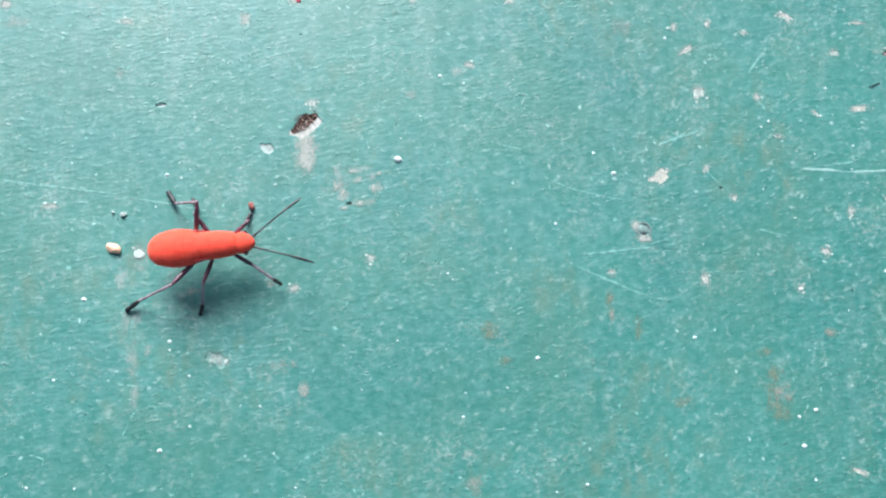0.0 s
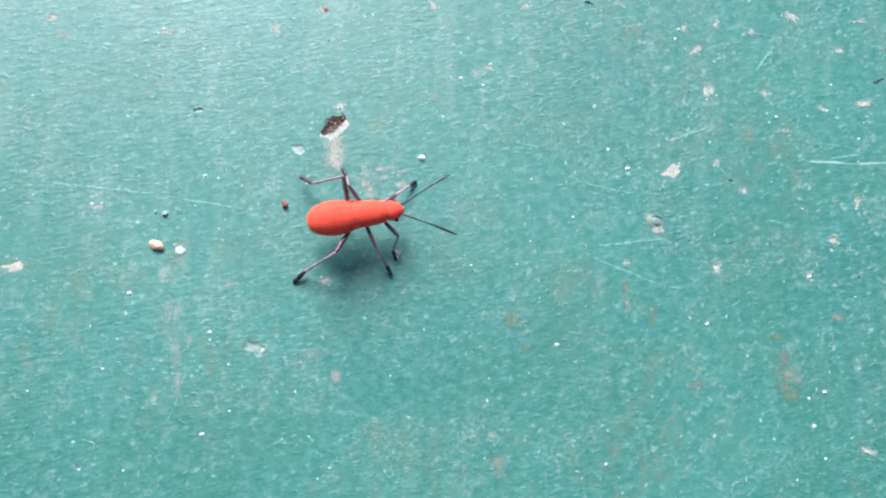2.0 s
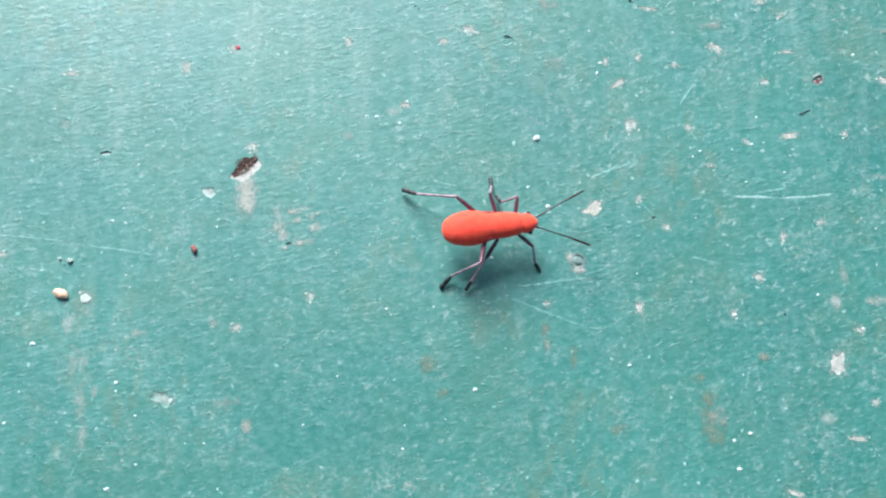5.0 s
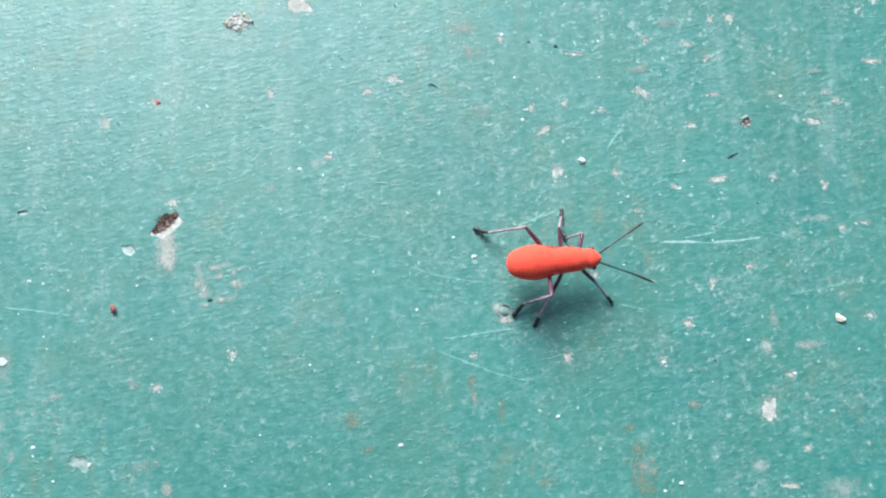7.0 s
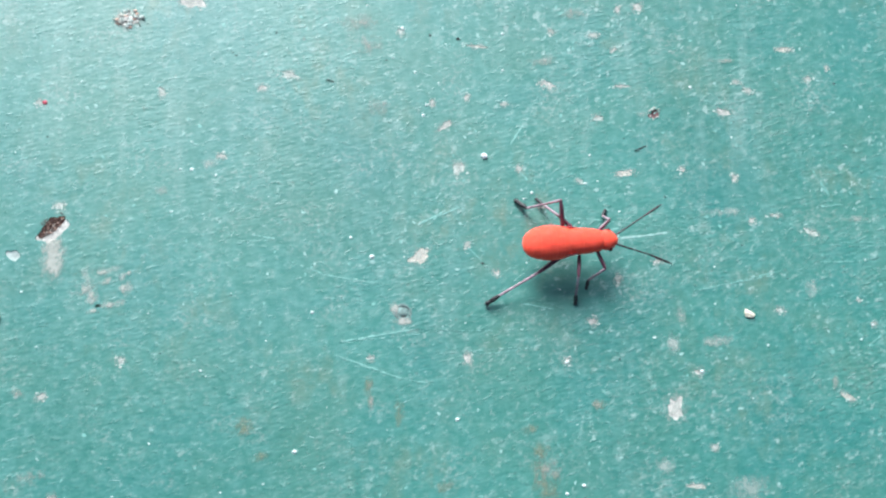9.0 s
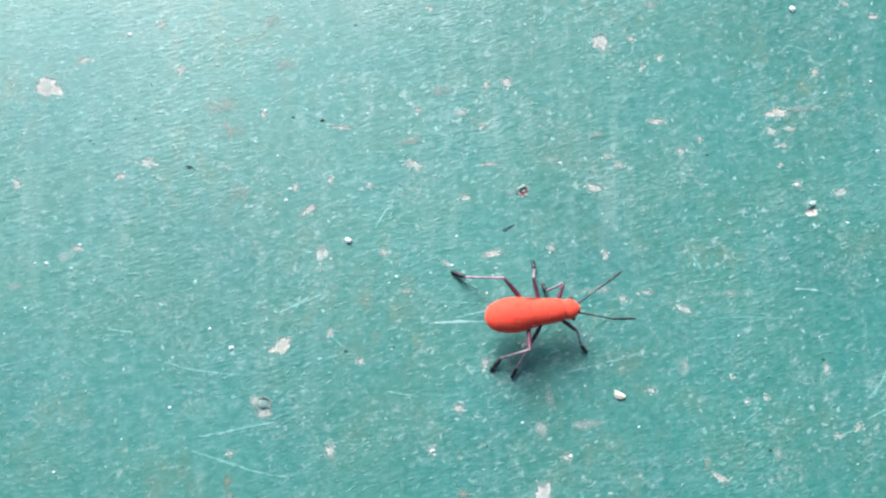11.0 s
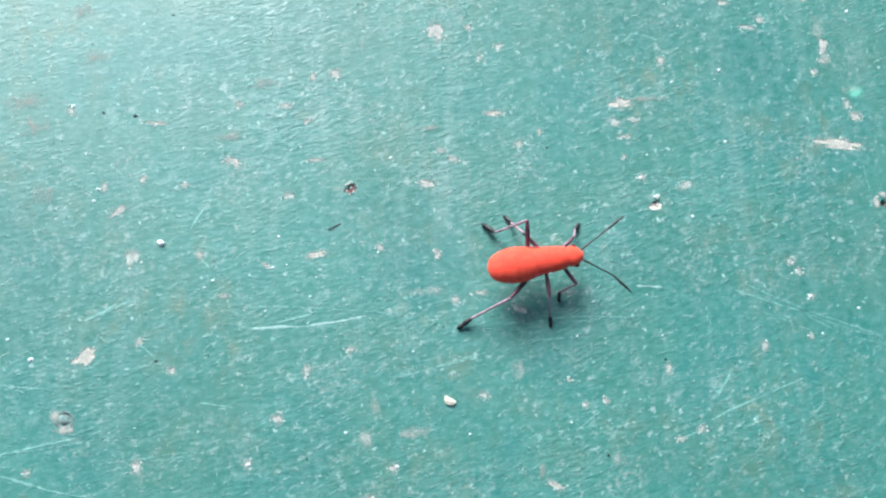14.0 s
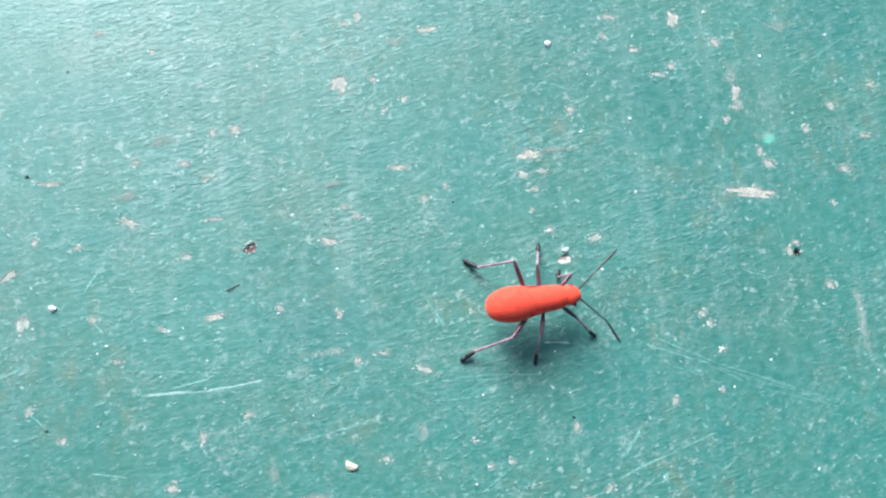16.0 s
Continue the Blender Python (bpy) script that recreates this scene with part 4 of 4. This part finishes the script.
FOOTHOLDS["middle", -1] = {0: (-13.00, 10.42), 1: (-4.96, 12.32), 2: (2.01, 13.67), 3: (9.45, 14.73), 6: (31.70, 17.69), 7: (39.00, 18.43), 9: (52.72, 19.88), 10: (59.60, 21.60), 11: (67.64, 23.33), 12: (73.96, 23.64), 13: (81.84, 24.91)}
FOOTHOLDS["hind", 1] = {0: (-16.48, 22.02), 1: (-11.15, 22.81), 2: (-4.89, 23.80), 3: (2.96, 24.81), 6: (26.18, 27.89), 7: (33.48, 29.74), 9: (47.84, 31.08), 10: (54.20, 32.00), 11: (60.80, 33.98), 12: (68.40, 34.43), 13: (76.16, 35.82)}
# the way of the body: seconds, millimetres, heading in degrees
TRACK = [
    (-1.0, -16.71, 15.58, 6.4),
    (0.0, -12.71, 16.28, 6.4),
    (0.5, -10.76, 16.65, 7.6),
    (1.0, -7.55, 17.85, 8.0),
    (1.5, -4.57, 18.27, 8.0),
    (2.0, -1.70, 19.01, 8.3),
    (2.5, 1.66, 19.33, 8.1),
    (3.0, 5.25, 20.10, 8.1),
    (3.5, 8.89, 20.80, 8.0),
    (4.0, 13.11, 21.48, 6.2),
    (6.5, 29.67, 23.30, 3.9),
    (7.0, 33.61, 23.71, 2.7),
    (7.5, 36.88, 24.40, 1.9),
    (8.0, 40.04, 24.64, 1.0),
    (10.5, 52.84, 25.65, 0.9),
    (11.0, 55.11, 25.93, 2.1),
    (11.5, 57.64, 26.68, 3.4),
    (12.0, 60.77, 27.65, 4.0),
    (12.5, 63.33, 28.32, 4.8),
    (13.0, 66.42, 29.12, 5.6),
    (13.5, 69.65, 29.27, 5.6),
    (14.0, 72.63, 29.62, 4.4),
    (14.5, 76.20, 29.75, 2.7),
    (15.0, 79.06, 30.40, 2.6),
    (15.5, 81.61, 30.63, 3.4),
    (15.7, 81.90, 30.65, 3.2),
    (16.0, 81.93, 30.66, 3.2),
]
# the way of the grain that a hind foot kicks: seconds, millimetres, turn in degrees
KICK = [
    (0, 4.91, 25.72, 0), (3.3, 4.92, 25.74, 0), (3.5, 5.27, 25.92, 5), (3.7, 5.93, 26.08, 12), (3.8, 6.46, 26.14, 16), (3.9, 7.2, 26.0, 20), (4.0, 7.75, 26.05, 25),
    (4.1, 8.75, 26.65, 45), (4.2, 10.7, 27.9, 75), (4.4, 14.9, 29.4, 130), (4.7, 20.3, 31.0, 190), (5.1, 26.8, 32.5, 250), (5.5, 32.4, 33.7, 300), (5.9, 36.4, 34.5, 335), (6.2, 37.88, 34.82, 345), (16, 37.88, 34.82, 345),
]
# the feelers' headings off the body's, degrees: seconds, left, right, bend of the right one's tip
FEELERS = [
    (0, 35, -20, 0),
    (0.5, 29, -19, 0),
    (1, 30, -21, 0),
    (1.5, 28, -26, 0),
    (2, 25, -29, 0),
    (2.5, 25, -29, 0),
    (3, 23, -24, 0),
    (3.5, 24, -23, 0),
    (4, 22, -25, 0),
    (6.5, 28, -24, 0),
    (7, 30, -25, 0),
    (7.5, 28, -26, 0),
    (8, 30, -20, 0),
    (10.5, 29, -27, 0),
    (11, 29, -18, -14),
    (11.5, 30, -32, 0),
    (12, 32, -23, 0),
    (12.5, 31, -16, -14),
    (13, 29, -20, 0),
    (13.5, 28, -36, 14),
    (14, 28, -39, 12),
    (14.5, 36, -27, 55),
    (15, 31, -15, 0),
    (15.5, 34, -23, 0),
    (16, 35, -52, 14),
]


def build_insect():
    bug = tagged(new("red_bug"), "bright orange-red bug nymph with dark legs, walking on the painted sheet", "insect")
    bug.empty_display_size = 0.002
    z = HEIGHT
    abdomen = rounded([(-4.72, 0.10, 0.08, z - 0.15), (-4.5, 0.80, 0.55, z - 0.12), (-3.9, 1.32, 0.95, z - 0.08), (-3.0, 1.62, 1.22, z), (-2.0, 1.74, 1.30, z), (-1.0, 1.62, 1.20, z), (-0.2, 1.42, 1.05, z), (0.6, 1.15, 0.85, z)], 12)
    abdomen = [(x, w * g, h * g, m) for x, w, h, m in abdomen for g in (1 - 0.02 * max(0.0, math.cos(x * 8.4)) ** 12,)]
    part("abdomen", lathe(bmesh.new(), abdomen, 28, 0.68), SKIN, bug)
    thorax = rounded([(-0.9, 1.1, 0.9, z + 0.12), (0.0, 1.30, 1.0, z + 0.12), (0.95, 1.28, 0.985, z + 0.1), (1.1, 1.245, 0.96, z + 0.1), (1.25, 1.27, 0.975, z + 0.1), (2.1, 1.19, 0.93, z + 0.08), (2.8, 1.05, 0.84, z + 0.05), (3.05, 0.90, 0.74, z + 0.03)])
    chest = part("thorax", lathe(bmesh.new(), thorax, 28, 0.72), SKIN, bug)
    head = rounded([(2.9, 0.8, 0.66, z), (3.3, 0.98, 0.74, z), (3.75, 0.97, 0.74, z - 0.02), (4.2, 0.75, 0.6, z - 0.08), (4.55, 0.42, 0.4, z - 0.15), (4.72, 0.12, 0.12, z - 0.2)])
    skull = part("head", lathe(bmesh.new(), head, 24), SKIN, bug)
    for side in (1, -1):
        bm = bmesh.new()
        bmesh.ops.create_icosphere(bm, subdivisions=2, radius=0.24 * MM, matrix=Matrix.Translation((3.85 * MM, side * 0.92 * MM, (z - 0.02) * MM)))
        part("eye", bm, EYE, skull, "small dark eye")
        bm = bmesh.new()
        pad = rounded([(-0.75, 0.04, 0.02, -0.02), (-0.55, 0.15, 0.04, 0.0), (0.0, 0.20, 0.05, 0.0), (0.45, 0.10, 0.04, -0.04)], 4)
        lathe(bm, pad, 12)
        bmesh.ops.transform(bm, matrix=pose(0, side * 1.36 * MM, (z + 0.46) * MM, -side * 70, 0, -side * 6), verts=bm.verts)
        part("wing_pad", bm, PAD, chest, "small dull red wing pad")
    limbs = {}
    for (row, side) in SWINGS:
        a, b, c = LEGS[row]["limbs"]
        thick = 1.15 if row == "hind" else 1.0
        femur = rounded([(0, 0.13, 0.13, 0), (a * 0.3, 0.20 * thick, 0.20 * thick, 0), (a * 0.75, 0.19 * thick, 0.19 * thick, 0), (a, 0.12, 0.12, 0), (a + 0.1, 0.05, 0.05, 0)], 3)
        shin = rounded([(-0.06, 0.08, 0.08, 0), (0.12, 0.135, 0.135, 0), (b * 0.5, 0.115, 0.115, 0), (b - 0.1, 0.125, 0.125, 0), (b + 0.04, 0.06, 0.06, 0)], 3)
        stout = 1.25 if row == "hind" else 1.0
        foot = rounded([(-0.05, 0.07, 0.07, 0), (0.1, 0.17, 0.16, 0), (c * 0.45, 0.20 * stout, 0.16 * stout, 0), (c * 0.6, 0.15 * stout, 0.13, 0), (c * 0.85, 0.20 * stout, 0.15 * stout, 0), (c, 0.07, 0.06, 0)], 3)
        limbs[row, side] = (
            part("femur", lathe(bmesh.new(), femur, 10), FEMUR, bug, "dark purplish upper leg"),
            part("tibia", lathe(bmesh.new(), shin, 10), SHIN, bug, "grey-mauve lower leg"),
            part("tarsus", lathe(bmesh.new(), foot, 10), BLACK, bug, "black foot"),
        )
    feelers = {}
    for side in (1, -1):
        base = rounded([(0, 0.07, 0.07, 0), (0.2, 0.10, 0.10, 0), (0.9, 0.085, 0.085, 0), (1.8, 0.07, 0.07, 0), (3.25, 0.075, 0.075, 0), (3.4, 0.05, 0.05, 0)], 3)
        tip = rounded([(-0.05, 0.05, 0.05, 0), (0.15, 0.085, 0.085, 0), (1.1, 0.12, 0.12, 0), (2.0, 0.10, 0.10, 0), (2.45, 0.03, 0.03, 0)], 3)
        feelers[side] = (part("antenna", lathe(bmesh.new(), base, 10), FEELER, skull, "thin dark feeler"), part("antenna_tip", lathe(bmesh.new(), tip, 10), FEELER, skull, "thicker dark end of the feeler"))
    return bug, limbs, feelers


red_bug, bug_limbs, bug_feelers = build_insect()


def between(rows, t):
    """Values of the rows at t seconds, eased through a smooth curve."""
    times = [r[0] for r in rows]
    i = max(0, min(len(rows) - 2, sum(s <= t for s in times) - 1))
    lo, hi = np.array(rows[i][1:], float), np.array(rows[i + 1][1:], float)
    span = times[i + 1] - times[i]
    u = (t - times[i]) / span
    slope = lambda k: (np.array(rows[min(k + 1, len(rows) - 1)][1:], float) - np.array(rows[max(k - 1, 0)][1:], float)) / (times[min(k + 1, len(rows) - 1)] - times[max(k - 1, 0)])
    a, b = slope(i) * span, slope(i + 1) * span
    if u < 0 or u > 1:
        return lo + (hi - lo) * u if u < 0 else hi
    return (2 * u**3 - 3 * u**2 + 1) * lo + (u**3 - 2 * u**2 + u) * a + (3 * u**2 - 2 * u**3) * hi + (u**3 - u**2) * b


def body_at(t):
    x, y, turn = between(TRACK, t)
    return pose(x * MM, y * MM, 0, 0, 0, turn)


def along(a, b, up=(0, 0, 1)):
    """The pose of a limb that runs from a to b."""
    x = (b - a).normalized()
    y = Vector(up).cross(x).normalized()
    m = Matrix((x, y, x.cross(y))).transposed().to_4x4()
    m.translation = a
    return m


def foothold(row, side, k):
    """Where the foot stands between swing k and the next one, on the sheet."""
    swings = SWINGS[row, side]
    t0 = swings[k][1]
    t1 = swings[k + 1][0] if k + 1 < len(swings) else t0 + 0.8
    if k in FOOTHOLDS[row, side]:
        return Vector((*FOOTHOLDS[row, side][k], 0)) * MM
    x, y = LEGS[row]["rest"][side]
    return body_at(max(-1.0, min(16.0, (t0 + t1) / 2))) @ Vector((x * MM, side * y * MM, 0))


def foot_at(row, side, t):
    swings = SWINGS[row, side]
    k = sum(s[0] <= t for s in swings) - 1
    if k < 0:
        return foothold(row, side, 0), 0.0
    t0, t1 = swings[k]
    here = foothold(row, side, k)
    if t >= t1 or k == 0:
        return here, 0.0
    u = (t - t0) / (t1 - t0)
    s = u**1.3
    s = s * s * (3 - 2 * s)
    return foothold(row, side, k - 1).lerp(here, s) + Vector((0, 0, LEGS[row]["lift"] * MM * math.sin(math.pi * u**1.3))), math.sin(math.pi * u)


def motions():
    steps = [k / 10 for k in range(161)]
    walk(red_bug, [(t, body_at(t)) for t in steps])
    for (row, side), (femur, shin, tarsus) in bug_limbs.items():
        leg = LEGS[row]
        a, b, c = (v * MM for v in leg["limbs"])
        hip = Vector(leg["hip"]) * MM
        hip.y *= side
        pole = Vector(leg["knee"][side])
        pole.y *= side
        rows = [[], [], []]
        for t in steps:
            tip = body_at(t).inverted() @ foot_at(row, side, t)[0]
            tip.z += 0.07 * MM
            back = (hip - tip)
            back.z = 0
            ankle = tip + back.normalized() * c * 0.93 + Vector((0, 0, c * 0.36))
            reach = ankle - hip
            d = min(reach.length, (a + b) * 0.995)
            ankle = hip + reach.normalized() * d
            if (ankle - tip).length > 1e-7:
                tip = ankle + (tip - ankle).normalized() * c
            axis = reach.normalized()
            out = (pole - axis * pole.dot(axis)).normalized()
            p = (a * a - b * b + d * d) / (2 * d)
            knee = hip + axis * p + out * math.sqrt(max(1e-12, a * a - p * p))
            for r, (s, e) in zip(rows, ((hip, knee), (knee, ankle), (ankle, tip))):
                r.append((t, along(s, e)))
        for ob, r in zip((femur, shin, tarsus), rows):
            walk(ob, r)
    for side, (base, tip) in bug_feelers.items():
        rows = [[], []]
        for t in steps:
            left, right, bend = between(FEELERS, t)
            az = radians(left if side > 0 else right)
            root = Vector((4.45, side * 0.42, HEIGHT - 0.05)) * MM
            way = Vector((math.cos(az), math.sin(az), 0.10)).normalized()
            elbow = root + way * 3.35 * MM
            turned = az - radians(bend) * (0 if side > 0 else 1)
            end = elbow + Vector((math.cos(turned), math.sin(turned), -0.12)).normalized() * 2.45 * MM
            rows[0].append((t, along(root, elbow)))
            rows[1].append((t, along(elbow, end)))
        walk(base, rows[0])
        walk(tip, rows[1])
    up = kicked_grain.matrix_basis.translation.z
    walk(kicked_grain, [(t, pose(x * MM, y * MM, up, 0, 0, turn)) for t, x, y, turn in KICK])



motions()
